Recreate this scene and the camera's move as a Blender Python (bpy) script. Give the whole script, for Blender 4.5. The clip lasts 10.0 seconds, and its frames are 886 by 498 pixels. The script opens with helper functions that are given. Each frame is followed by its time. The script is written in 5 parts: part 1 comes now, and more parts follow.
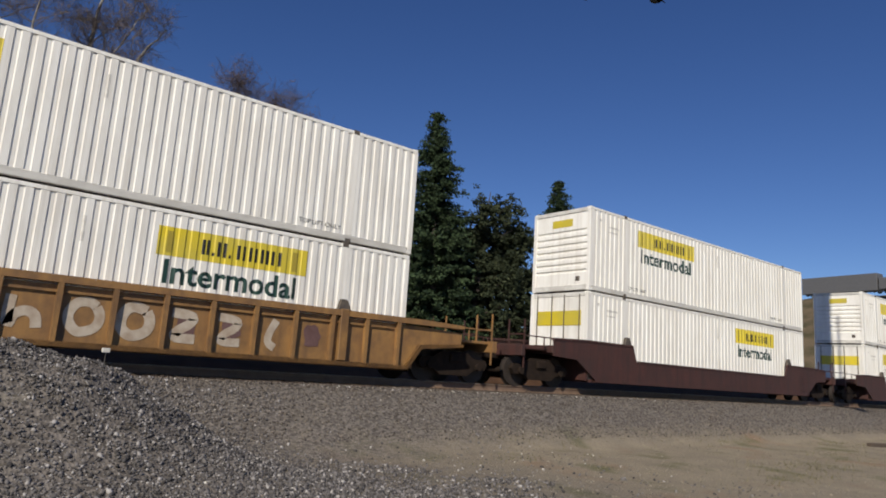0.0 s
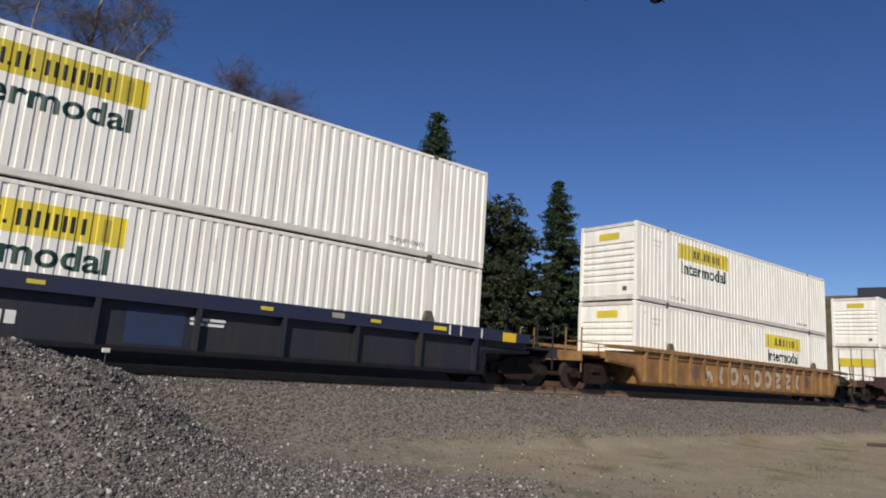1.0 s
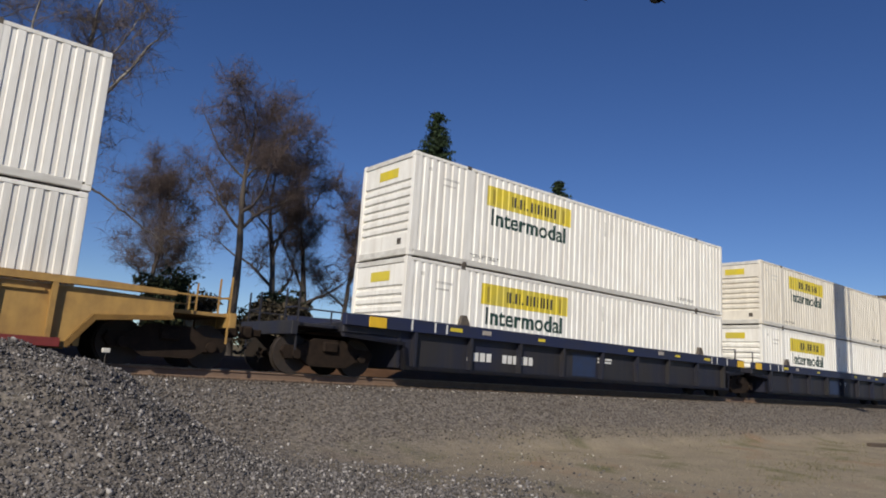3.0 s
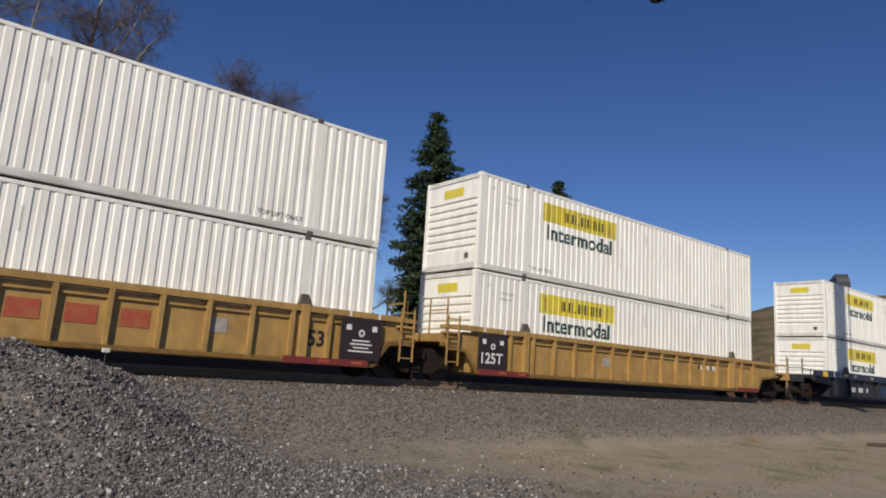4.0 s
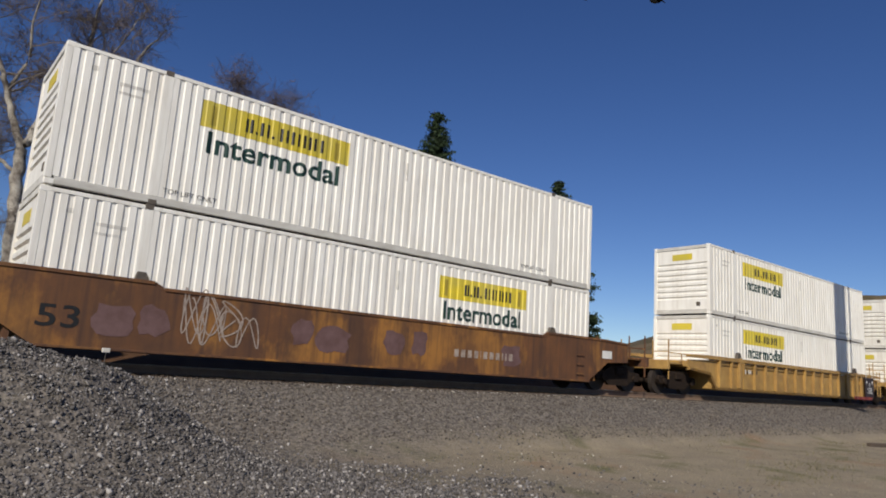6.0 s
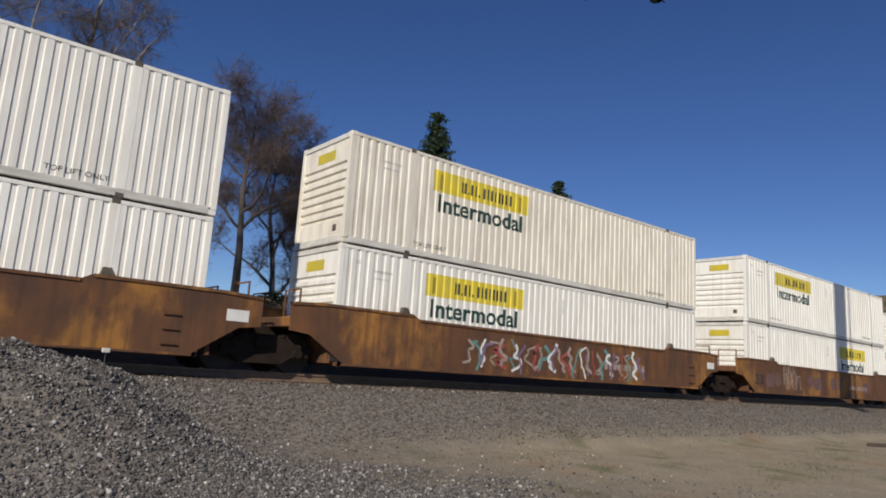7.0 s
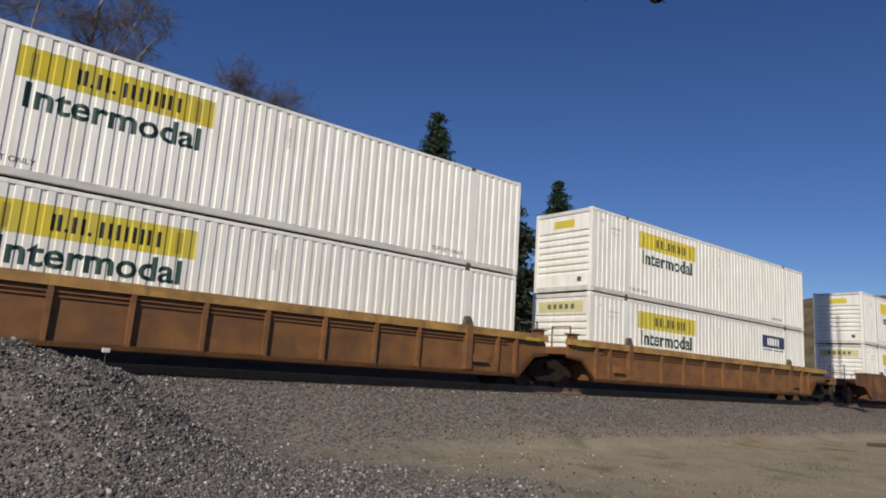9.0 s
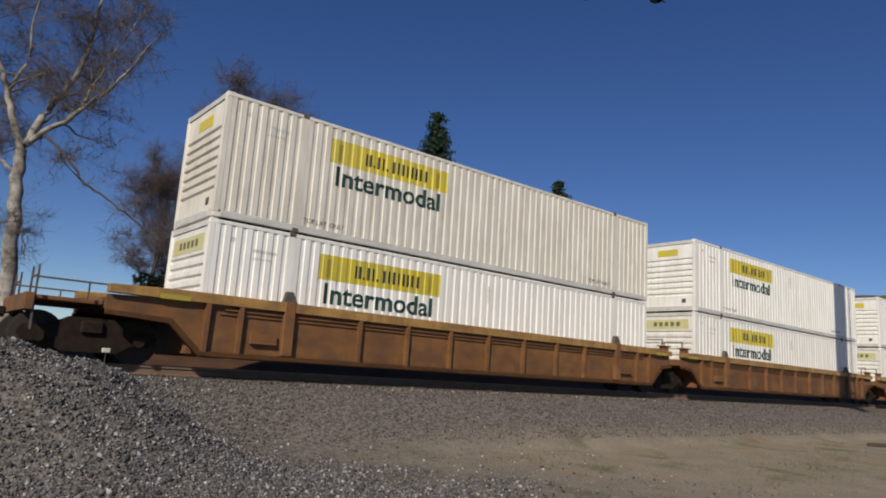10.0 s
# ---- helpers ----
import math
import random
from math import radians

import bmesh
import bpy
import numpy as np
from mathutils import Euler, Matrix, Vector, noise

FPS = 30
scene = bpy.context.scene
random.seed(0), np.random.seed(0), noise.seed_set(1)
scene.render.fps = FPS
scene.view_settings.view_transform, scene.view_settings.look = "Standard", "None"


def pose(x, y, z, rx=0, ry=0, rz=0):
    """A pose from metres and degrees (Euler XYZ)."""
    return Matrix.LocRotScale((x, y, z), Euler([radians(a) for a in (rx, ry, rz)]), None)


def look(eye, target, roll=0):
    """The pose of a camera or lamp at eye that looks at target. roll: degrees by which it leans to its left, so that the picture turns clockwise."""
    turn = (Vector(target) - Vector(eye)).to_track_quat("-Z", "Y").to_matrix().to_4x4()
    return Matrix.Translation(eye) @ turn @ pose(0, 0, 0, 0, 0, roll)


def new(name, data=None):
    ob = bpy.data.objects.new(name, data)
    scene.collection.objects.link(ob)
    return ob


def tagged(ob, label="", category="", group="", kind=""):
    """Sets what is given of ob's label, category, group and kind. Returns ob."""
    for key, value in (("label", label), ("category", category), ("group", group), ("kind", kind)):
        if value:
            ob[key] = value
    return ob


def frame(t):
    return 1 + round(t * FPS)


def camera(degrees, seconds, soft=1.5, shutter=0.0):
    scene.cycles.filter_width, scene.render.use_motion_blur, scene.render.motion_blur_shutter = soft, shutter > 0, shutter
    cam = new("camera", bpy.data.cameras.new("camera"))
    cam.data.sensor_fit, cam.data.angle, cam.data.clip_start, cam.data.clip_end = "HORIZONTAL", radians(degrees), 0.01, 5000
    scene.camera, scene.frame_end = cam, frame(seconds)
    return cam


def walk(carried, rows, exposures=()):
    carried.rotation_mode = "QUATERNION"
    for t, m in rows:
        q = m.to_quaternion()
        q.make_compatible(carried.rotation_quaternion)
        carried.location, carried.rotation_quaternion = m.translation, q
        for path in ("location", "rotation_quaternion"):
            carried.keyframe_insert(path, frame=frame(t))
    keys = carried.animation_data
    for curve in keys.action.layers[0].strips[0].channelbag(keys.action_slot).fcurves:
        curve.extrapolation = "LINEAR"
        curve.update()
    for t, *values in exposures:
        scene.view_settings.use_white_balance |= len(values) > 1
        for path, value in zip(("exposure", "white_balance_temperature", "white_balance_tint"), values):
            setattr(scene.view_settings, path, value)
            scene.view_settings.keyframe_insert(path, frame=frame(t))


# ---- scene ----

# The track runs along X with its centre at y = 0 and the top of the rails at z = 0; the train goes towards +X.
SPEED = 26.3
cam = camera(66.3, 10.0, soft=1.9)
EYE = pose(0.0, -15.70, 0.25, 90 + 10.33, -3.65, -39.48)
walk(cam, [(0.0, EYE), (10.0, EYE)],
     exposures=[(0.0, 0.05), (0.5, -0.03), (1.0, 0.10), (1.5, 0.0), (2.0, -0.07), (3.5, 0.06), (4.0, 0.0), (4.5, -0.12), (5.5, 0.0), (6.0, 0.0), (7.5, 0.06),
                (8.0, 0.10), (8.7, 0.0), (9.5, -0.10), (10.0, -0.12)])

# ---------------------------------------------------------------- sky and sun
SUN_AZ = math.atan2(-0.57, -0.82)          # where the sun stands, from +X towards +Y
SUN_EL = radians(34)
world = bpy.data.worlds.new("sky")
scene.world = world
world.use_nodes = True
wn = world.node_tree
sky = wn.nodes.new("ShaderNodeTexSky")
sky.sky_type = "NISHITA"
sky.sun_disc = False
sky.sun_elevation = SUN_EL
sky.sun_rotation = math.pi / 2 - SUN_AZ
sky.altitude = 2200
sky.air_density, sky.dust_density, sky.ozone_density = 1.05, 0.05, 3.0
deep = wn.nodes.new("ShaderNodeHueSaturation")
deep.inputs["Saturation"].default_value = 1.20
deep.inputs["Hue"].default_value = 0.514
wn.links.new(sky.outputs["Color"], deep.inputs["Color"])
wn.links.new(deep.outputs["Color"], wn.nodes["Background"].inputs["Color"])
wn.nodes["Background"].inputs["Strength"].default_value = 0.079
sun = new("sun", bpy.data.lights.new("sun", "SUN"))
sun.data.energy, sun.data.angle, sun.data.color = 4.4, radians(0.6), (1.0, 0.925, 0.795)
to_sun = Vector((math.cos(SUN_EL) * math.cos(SUN_AZ), math.cos(SUN_EL) * math.sin(SUN_AZ), math.sin(SUN_EL)))
sun.matrix_world = look(to_sun * 80, (0, 0, 0))


# ---------------------------------------------------------------- materials
def mat(name, base, rough=0.6, metal=0.0, second=None, scale=3.0, amount=0.5, grime=None, grime_scale=0.8, grime_amount=0.4,
        bump=0.0, bump_scale=60.0, jitter=0.0, spec=0.5, streak=(1, 1, 1), third=None, third_at=0.6, runs=None, runs_amount=0.5):
    """Paint, rust, stone: a base, a second tone at one scale, dirt at another, fine relief."""
    m = bpy.data.materials.new(name)
    m.use_nodes = True
    nt = m.node_tree
    bsdf = nt.nodes["Principled BSDF"]
    bsdf.inputs["Roughness"].default_value = rough
    bsdf.inputs["Metallic"].default_value = metal
    bsdf.inputs["Specular IOR Level"].default_value = spec
    tc = nt.nodes.new("ShaderNodeTexCoord")
    info = nt.nodes.new("ShaderNodeObjectInfo")
    mp = nt.nodes.new("ShaderNodeMapping")
    mp.inputs["Scale"].default_value = streak
    nt.links.new(tc.outputs["Object"], mp.inputs["Vector"])
    shift = nt.nodes.new("ShaderNodeVectorMath")
    shift.operation = "MULTIPLY_ADD"
    shift.inputs[1].default_value = (37.0, 11.0, 5.0)
    nt.links.new(info.outputs["Random"], shift.inputs[0])
    nt.links.new(mp.outputs["Vector"], shift.inputs[2])

    def tone(sc, lo, hi, detail=6.0):
        n = nt.nodes.new("ShaderNodeTexNoise")
        n.inputs["Scale"].default_value, n.inputs["Detail"].default_value = sc, detail
        n.inputs["Roughness"].default_value = 0.62
        nt.links.new(shift.outputs[0], n.inputs["Vector"])
        r = nt.nodes.new("ShaderNodeMapRange")
        r.inputs["From Min"].default_value, r.inputs["From Max"].default_value = lo, hi
        nt.links.new(n.outputs["Fac"], r.inputs["Value"])
        return r.outputs["Result"]

    def mix(fac, a, b, k=1.0):
        x = nt.nodes.new("ShaderNodeMix")
        x.data_type = "RGBA"
        if k != 1.0:
            mul = nt.nodes.new("ShaderNodeMath")
            mul.operation = "MULTIPLY"
            mul.inputs[1].default_value = k
            nt.links.new(fac, mul.inputs[0])
            fac = mul.outputs[0]
        nt.links.new(fac, x.inputs[0])
        for v, i in ((a, 6), (b, 7)):
            if isinstance(v, tuple):
                x.inputs[i].default_value = (*v, 1)
            else:
                nt.links.new(v, x.inputs[i])
        return x.outputs[2]

    second = second or tuple(c * 0.72 for c in base)
    col = mix(tone(scale, 0.38, 0.66), base, second, amount)
    if third:
        col = mix(tone(scale * 0.45, third_at - 0.05, third_at + 0.06), col, third)
    if grime:
        col = mix(tone(grime_scale, 0.42, 0.7), col, grime, grime_amount)
    if runs:
        down = nt.nodes.new("ShaderNodeMapping")
        down.inputs["Scale"].default_value = (5.0, 5.0, 0.35)
        nt.links.new(shift.outputs[0], down.inputs["Vector"])
        n = nt.nodes.new("ShaderNodeTexNoise")
        n.inputs["Scale"].default_value, n.inputs["Detail"].default_value = 1.3, 5.0
        nt.links.new(down.outputs["Vector"], n.inputs["Vector"])
        r = nt.nodes.new("ShaderNodeMapRange")
        r.inputs["From Min"].default_value, r.inputs["From Max"].default_value = 0.48, 0.70
        nt.links.new(n.outputs["Fac"], r.inputs["Value"])
        col = mix(r.outputs["Result"], col, runs, runs_amount)
    if jitter:
        hsv = nt.nodes.new("ShaderNodeHueSaturation")
        val = nt.nodes.new("ShaderNodeMapRange")
        val.inputs["To Min"].default_value, val.inputs["To Max"].default_value = 1 - jitter, 1 + jitter
        nt.links.new(info.outputs["Random"], val.inputs["Value"])
        nt.links.new(val.outputs["Result"], hsv.inputs["Value"])
        nt.links.new(col, hsv.inputs["Color"])
        col = hsv.outputs["Color"]
    nt.links.new(col, bsdf.inputs["Base Color"])
    if bump:
        b = nt.nodes.new("ShaderNodeBump")
        b.inputs["Strength"].default_value, b.inputs["Distance"].default_value = bump, 0.02
        nt.links.new(tone(bump_scale, 0.2, 0.8, 3.0), b.inputs["Height"])
        nt.links.new(b.outputs["Normal"], bsdf.inputs["Normal"])
    return m


M = {}
M["white"] = mat("white_container_paint", (0.85, 0.83, 0.775), 0.5, second=(0.76, 0.73, 0.665), scale=1.6, amount=0.5, grime=(0.42, 0.37, 0.30),
                 grime_scale=2.4, grime_amount=0.26, runs=(0.50, 0.44, 0.36), runs_amount=0.30, bump=0.05, jitter=0.06, streak=(1.5, 1, 0.35))
M["cream"] = mat("aged_cream_container_paint", (0.78, 0.73, 0.63), 0.55, second=(0.67, 0.62, 0.53), scale=1.6, amount=0.6, grime=(0.36, 0.30, 0.23),
                 grime_scale=2.2, grime_amount=0.40, bump=0.05, jitter=0.05, streak=(1.5, 1, 0.35))
M["white_rail"] = mat("greyed_white_rail_paint", (0.66, 0.64, 0.59), 0.55, second=(0.50, 0.48, 0.44), scale=2.2, amount=0.6, grime=(0.28, 0.25, 0.21),
                      grime_scale=3.0, grime_amount=0.45, jitter=0.06, streak=(0.5, 1, 2))
M["band"] = mat("yellow_vinyl", (0.66, 0.51, 0.022), 0.5, second=(0.52, 0.43, 0.06), scale=1.6, amount=0.7, grime=(0.42, 0.38, 0.14), grime_scale=0.9,
                grime_amount=0.45, jitter=0.12)
M["band_faded"] = mat("sun_faded_yellow_vinyl", (0.55, 0.50, 0.22), 0.6, second=(0.62, 0.58, 0.36), scale=3, amount=0.8)
M["ink_faded"] = mat("faded_dark_lettering", (0.16, 0.15, 0.08), 0.6)
M["band_dark"] = mat("dark_yellow_vinyl", (0.40, 0.31, 0.04), 0.5)
M["ink_green"] = mat("dark_green_lettering", (0.012, 0.045, 0.035), 0.5)
M["ink_black"] = mat("black_lettering", (0.015, 0.014, 0.013), 0.5)
M["ink_white"] = mat("white_stencil", (0.72, 0.71, 0.68), 0.6)
M["ink_red"] = mat("dulled_red_paint", (0.19, 0.025, 0.022), 0.6, second=(0.10, 0.02, 0.018), scale=4)
M["logo_red"] = mat("faded_red_paint", (0.36, 0.062, 0.03), 0.6, second=(0.34, 0.14, 0.05), scale=5, amount=0.7)
M["plate"] = mat("dark_load_plate_paint", (0.022, 0.012, 0.014), 0.6, second=(0.035, 0.020, 0.020), scale=3)
M["amber"] = mat("amber_reflective_patch", (0.72, 0.44, 0.02), 0.45, second=(0.58, 0.36, 0.03), scale=5)
M["ink_blue"] = mat("navy_vinyl", (0.03, 0.035, 0.10), 0.45)
M["casting"] = mat("dirty_steel_casting", (0.07, 0.06, 0.052), 0.7, second=(0.18, 0.14, 0.10), scale=9)
M["yellow_car"] = mat("yellow_railcar_paint", (0.42, 0.255, 0.075), 0.6, second=(0.32, 0.18, 0.05), scale=1.8, amount=0.7, grime=(0.15, 0.085, 0.04),
                      grime_scale=2.6, grime_amount=0.5, bump=0.1, jitter=0.06, streak=(1, 1, 0.8), runs=(0.20, 0.11, 0.045), runs_amount=0.20)
M["orange_car"] = mat("faded_orange_railcar_paint", (0.31, 0.165, 0.052), 0.65, second=(0.20, 0.105, 0.04), scale=2.0, amount=0.8, grime=(0.09, 0.05, 0.03),
                      grime_scale=2.2, grime_amount=0.65, bump=0.12, jitter=0.07, streak=(1, 1, 0.8), runs=(0.10, 0.055, 0.033), runs_amount=0.30)
M["brown_car"] = mat("brown_orange_railcar_paint", (0.235, 0.105, 0.030), 0.65, second=(0.165, 0.068, 0.024), scale=1.1, amount=0.85, grime=(0.06, 0.033, 0.022),
                     grime_scale=2.4, grime_amount=0.6, bump=0.12, jitter=0.08, streak=(0.7, 1, 1.0), runs=(0.09, 0.047, 0.03), runs_amount=0.25)
M["brown_chord"] = mat("worn_yellow_brown_chord_paint", (0.44, 0.25, 0.07), 0.6, second=(0.30, 0.155, 0.045), scale=1.2, amount=0.9, grime=(0.08, 0.045, 0.025),
                       grime_scale=2.0, grime_amount=0.6, bump=0.15, jitter=0.08, streak=(0.8, 1, 1.5), runs=(0.12, 0.065, 0.035), runs_amount=0.5)
M["rust_car"] = mat("rusted_orange_railcar_paint", (0.160, 0.066, 0.024), 0.8, second=(0.098, 0.043, 0.020), scale=1.5, amount=0.9, grime=(0.055, 0.03, 0.022),
                    grime_scale=1.1, grime_amount=0.7, bump=0.2, jitter=0.06, streak=(1, 1, 0.6), third=(0.34, 0.150, 0.032), third_at=0.55,
                    runs=(0.06, 0.03, 0.02), runs_amount=0.7)
M["maroon_car"] = mat("dark_red_brown_railcar_paint", (0.070, 0.024, 0.018), 0.7, second=(0.045, 0.018, 0.015), scale=2.0, amount=0.8, grime=(0.03, 0.02, 0.018),
                      grime_scale=2.4, grime_amount=0.5, bump=0.1, streak=(1, 1, 0.5), runs=(0.03, 0.016, 0.013), runs_amount=0.6)
M["blue_car"] = mat("grimy_dark_blue_railcar_paint", (0.010, 0.013, 0.034), 0.6, second=(0.020, 0.019, 0.021), scale=0.5, amount=1.0, grime=(0.026, 0.022, 0.019),
                    grime_scale=1.3, grime_amount=0.8, bump=0.08, jitter=0.08, streak=(1, 1, 0.5), runs=(0.04, 0.034, 0.029), runs_amount=0.4)
M["blue_chord"] = mat("navy_chord_paint", (0.013, 0.019, 0.060), 0.55, second=(0.018, 0.022, 0.046), scale=1.5, amount=0.8, grime=(0.030, 0.028, 0.028),
                      grime_scale=2.0, grime_amount=0.45, bump=0.08, jitter=0.05, streak=(0.6, 1, 1.5))
M["blue_patch"] = mat("mid_blue_touch_up_paint", (0.018, 0.034, 0.085), 0.55, second=(0.022, 0.028, 0.055), scale=3, amount=0.8)
M["steel_dark"] = mat("grimy_truck_steel", (0.018, 0.0125, 0.0095), 0.85, second=(0.032, 0.021, 0.015), scale=6, amount=0.8, bump=0.3, spec=0.15)
M["wheel"] = mat("worn_wheel_steel", (0.03, 0.024, 0.02), 0.7, 0.2, second=(0.06, 0.04, 0.03), scale=6)
M["rail"] = mat("rusted_rail_steel", (0.21, 0.138, 0.095), 0.75, 0.1, second=(0.15, 0.098, 0.068), scale=3, amount=0.7, bump=0.1)
M["rail_top"] = mat("polished_rail_head", (0.42, 0.40, 0.38), 0.28, 1.0)
M["crib"] = mat("dull_rusty_iron", (0.10, 0.085, 0.072), 0.85, second=(0.06, 0.05, 0.042), scale=12)
M["tie"] = mat("weathered_timber_tie", (0.085, 0.062, 0.046), 0.9, second=(0.05, 0.036, 0.028), scale=2.5, streak=(4, 0.6, 1), bump=0.3, bump_scale=30)


def link(nt, a, b):
    nt.links.new(a, b)


def ground_material():
    """Tan packed dirt with grey crushed stone between; dry and reddish patches."""
    m = bpy.data.materials.new("dirt_and_crushed_stone")
    m.use_nodes = True
    nt = m.node_tree
    bsdf = nt.nodes["Principled BSDF"]
    bsdf.inputs["Roughness"].default_value = 0.95
    bsdf.inputs["Specular IOR Level"].default_value = 0.15
    geo = nt.nodes.new("ShaderNodeNewGeometry")

    def noise_of(sc, lo, hi, detail=5):
        n = nt.nodes.new("ShaderNodeTexNoise")
        n.inputs["Scale"].default_value, n.inputs["Detail"].default_value = sc, detail
        link(nt, geo.outputs["Position"], n.inputs["Vector"])
        r = nt.nodes.new("ShaderNodeMapRange")
        r.inputs["From Min"].default_value, r.inputs["From Max"].default_value = lo, hi
        link(nt, n.outputs["Fac"], r.inputs["Value"])
        return r.outputs["Result"]

    def mix(fac, a, b):
        x = nt.nodes.new("ShaderNodeMix")
        x.data_type = "RGBA"
        link(nt, fac, x.inputs[0])
        for v, i in ((a, 6), (b, 7)):
            if isinstance(v, tuple):
                x.inputs[i].default_value = (*v, 1)
            else:
                link(nt, v, x.inputs[i])
        return x.outputs[2]

    stone = nt.nodes.new("ShaderNodeTexVoronoi")
    stone.inputs["Scale"].default_value = 22
    link(nt, geo.outputs["Position"], stone.inputs["Vector"])
    ramp = nt.nodes.new("ShaderNodeValToRGB")
    ramp.color_ramp.elements[0].color = (0.065, 0.057, 0.051, 1)
    ramp.color_ramp.elements[1].color = (0.205, 0.18, 0.158, 1)
    sep = nt.nodes.new("ShaderNodeSeparateColor")
    link(nt, stone.outputs["Color"], sep.inputs["Color"])
    link(nt, sep.outputs["Red"], ramp.inputs["Fac"])
    dirt = mix(noise_of(1.1, 0.35, 0.65), (0.35, 0.292, 0.205), (0.25, 0.207, 0.152))
    dirt = mix(noise_of(9, 0.4, 0.75), dirt, (0.25, 0.205, 0.148))
    dirt = mix(noise_of(45, 0.35, 0.8), dirt, (0.19, 0.165, 0.125))
    dirt = mix(noise_of(0.5, 0.58, 0.74), dirt, (0.24, 0.158, 0.10))
    dirt = mix(noise_of(0.7, 0.56, 0.70, 8), dirt, (0.135, 0.125, 0.065))
    # the dirt lies to the right of the stone heap and away from the track
    xyz = nt.nodes.new("ShaderNodeSeparateXYZ")
    link(nt, geo.outputs["Position"], xyz.inputs[0])
    along = nt.nodes.new("ShaderNodeMapRange")
    along.inputs["From Min"].default_value, along.inputs["From Max"].default_value = 4.5, 12.5
    link(nt, xyz.outputs["X"], along.inputs["Value"])
    away = nt.nodes.new("ShaderNodeMapRange")
    away.inputs["From Min"].default_value, away.inputs["From Max"].default_value = -3.9, -5.4
    link(nt, xyz.outputs["Y"], away.inputs["Value"])
    both = nt.nodes.new("ShaderNodeMath")
    both.operation = "MULTIPLY"
    link(nt, along.outputs[0], both.inputs[0])
    link(nt, away.outputs[0], both.inputs[1])
    add = nt.nodes.new("ShaderNodeMath")
    add.operation = "MULTIPLY_ADD"
    add.inputs[1].default_value, add.use_clamp = 1.5, True
    link(nt, both.outputs[0], add.inputs[0])
    sub = nt.nodes.new("ShaderNodeMath")
    sub.operation = "MULTIPLY_ADD"
    sub.inputs[1].default_value, sub.inputs[2].default_value = 0.7, -0.42
    link(nt, noise_of(2.2, 0.2, 0.8, 8), sub.inputs[0])
    link(nt, sub.outputs[0], add.inputs[2])
    far = nt.nodes.new("ShaderNodeMapRange")
    far.inputs["From Min"].default_value, far.inputs["From Max"].default_value = 7.0, 12.0
    link(nt, xyz.outputs["Y"], far.inputs["Value"])
    col = mix(add.outputs[0], ramp.outputs["Color"], dirt)
    soil = nt.nodes.new("ShaderNodeMapRange")
    soil.inputs["From Min"].default_value, soil.inputs["From Max"].default_value = 1.6, 3.0
    link(nt, xyz.outputs["Y"], soil.inputs["Value"])
    col = mix(soil.outputs[0], col, mix(noise_of(1.6, 0.3, 0.7), (0.105, 0.056, 0.029), (0.072, 0.038, 0.021)))
    col = mix(far.outputs[0], col, mix(noise_of(0.25, 0.4, 0.6), (0.075, 0.065, 0.035), (0.14, 0.105, 0.065)))
    link(nt, col, bsdf.inputs["Base Color"])
    b = nt.nodes.new("ShaderNodeBump")
    b.inputs["Strength"].default_value, b.inputs["Distance"].default_value = 0.6, 0.03
    link(nt, stone.outputs["Distance"], b.inputs["Height"])
    link(nt, b.outputs["Normal"], bsdf.inputs["Normal"])
    return m


def island_material(name, dark, light, rough=0.9, warm=None):
    """Stones, leaves: each loose piece takes its own tone."""
    m = bpy.data.materials.new(name)
    m.use_nodes = True
    nt = m.node_tree
    bsdf = nt.nodes["Principled BSDF"]
    bsdf.inputs["Roughness"].default_value = rough
    bsdf.inputs["Specular IOR Level"].default_value = 0.25
    geo = nt.nodes.new("ShaderNodeNewGeometry")
    ramp = nt.nodes.new("ShaderNodeValToRGB")
    e = ramp.color_ramp.elements
    e[0].color, e[1].color = (*dark, 1), (*light, 1)
    if warm:
        x = e.new(0.86)
        x.color = (*warm, 1)
    link(nt, geo.outputs["Random Per Island"], ramp.inputs["Fac"])
    link(nt, ramp.outputs["Color"], bsdf.inputs["Base Color"])
    return m


M["ground"] = ground_material()
M["stones"] = island_material("grey_crushed_stone", (0.040, 0.037, 0.037), (0.42, 0.395, 0.375), warm=(0.185, 0.17, 0.163))
M["brown_stones"] = island_material("brown_grey_crushed_stone", (0.050, 0.042, 0.037), (0.25, 0.216, 0.182), warm=(0.165, 0.14, 0.118))
M["dirt_stones"] = island_material("dusty_tan_stone", (0.10, 0.085, 0.065), (0.34, 0.295, 0.23), warm=(0.24, 0.205, 0.155))
M["crib_stones"] = island_material("oily_dark_track_ballast", (0.032, 0.023, 0.017), (0.165, 0.118, 0.085), warm=(0.095, 0.068, 0.050))
M["pale_stone"] = mat("pale_quartz_stone", (0.60, 0.57, 0.52), 0.8, scale=20)
M["bark"] = mat("grey_brown_bark", (0.085, 0.070, 0.060), 0.95, second=(0.045, 0.037, 0.032), scale=4, streak=(3, 3, 0.6), bump=0.5, bump_scale=20)
M["pale_bark"] = mat("mottled_pale_bark", (0.40, 0.37, 0.32), 0.9, second=(0.10, 0.08, 0.065), scale=1.6, amount=1.0, bump=0.3, bump_scale=15)
M["grey_bark"] = mat("mottled_grey_bark", (0.20, 0.175, 0.15), 0.9, second=(0.09, 0.07, 0.055), scale=3, amount=0.9)
M["twigs"] = island_material("bare_reddish_twigs", (0.055, 0.043, 0.042), (0.165, 0.122, 0.112))
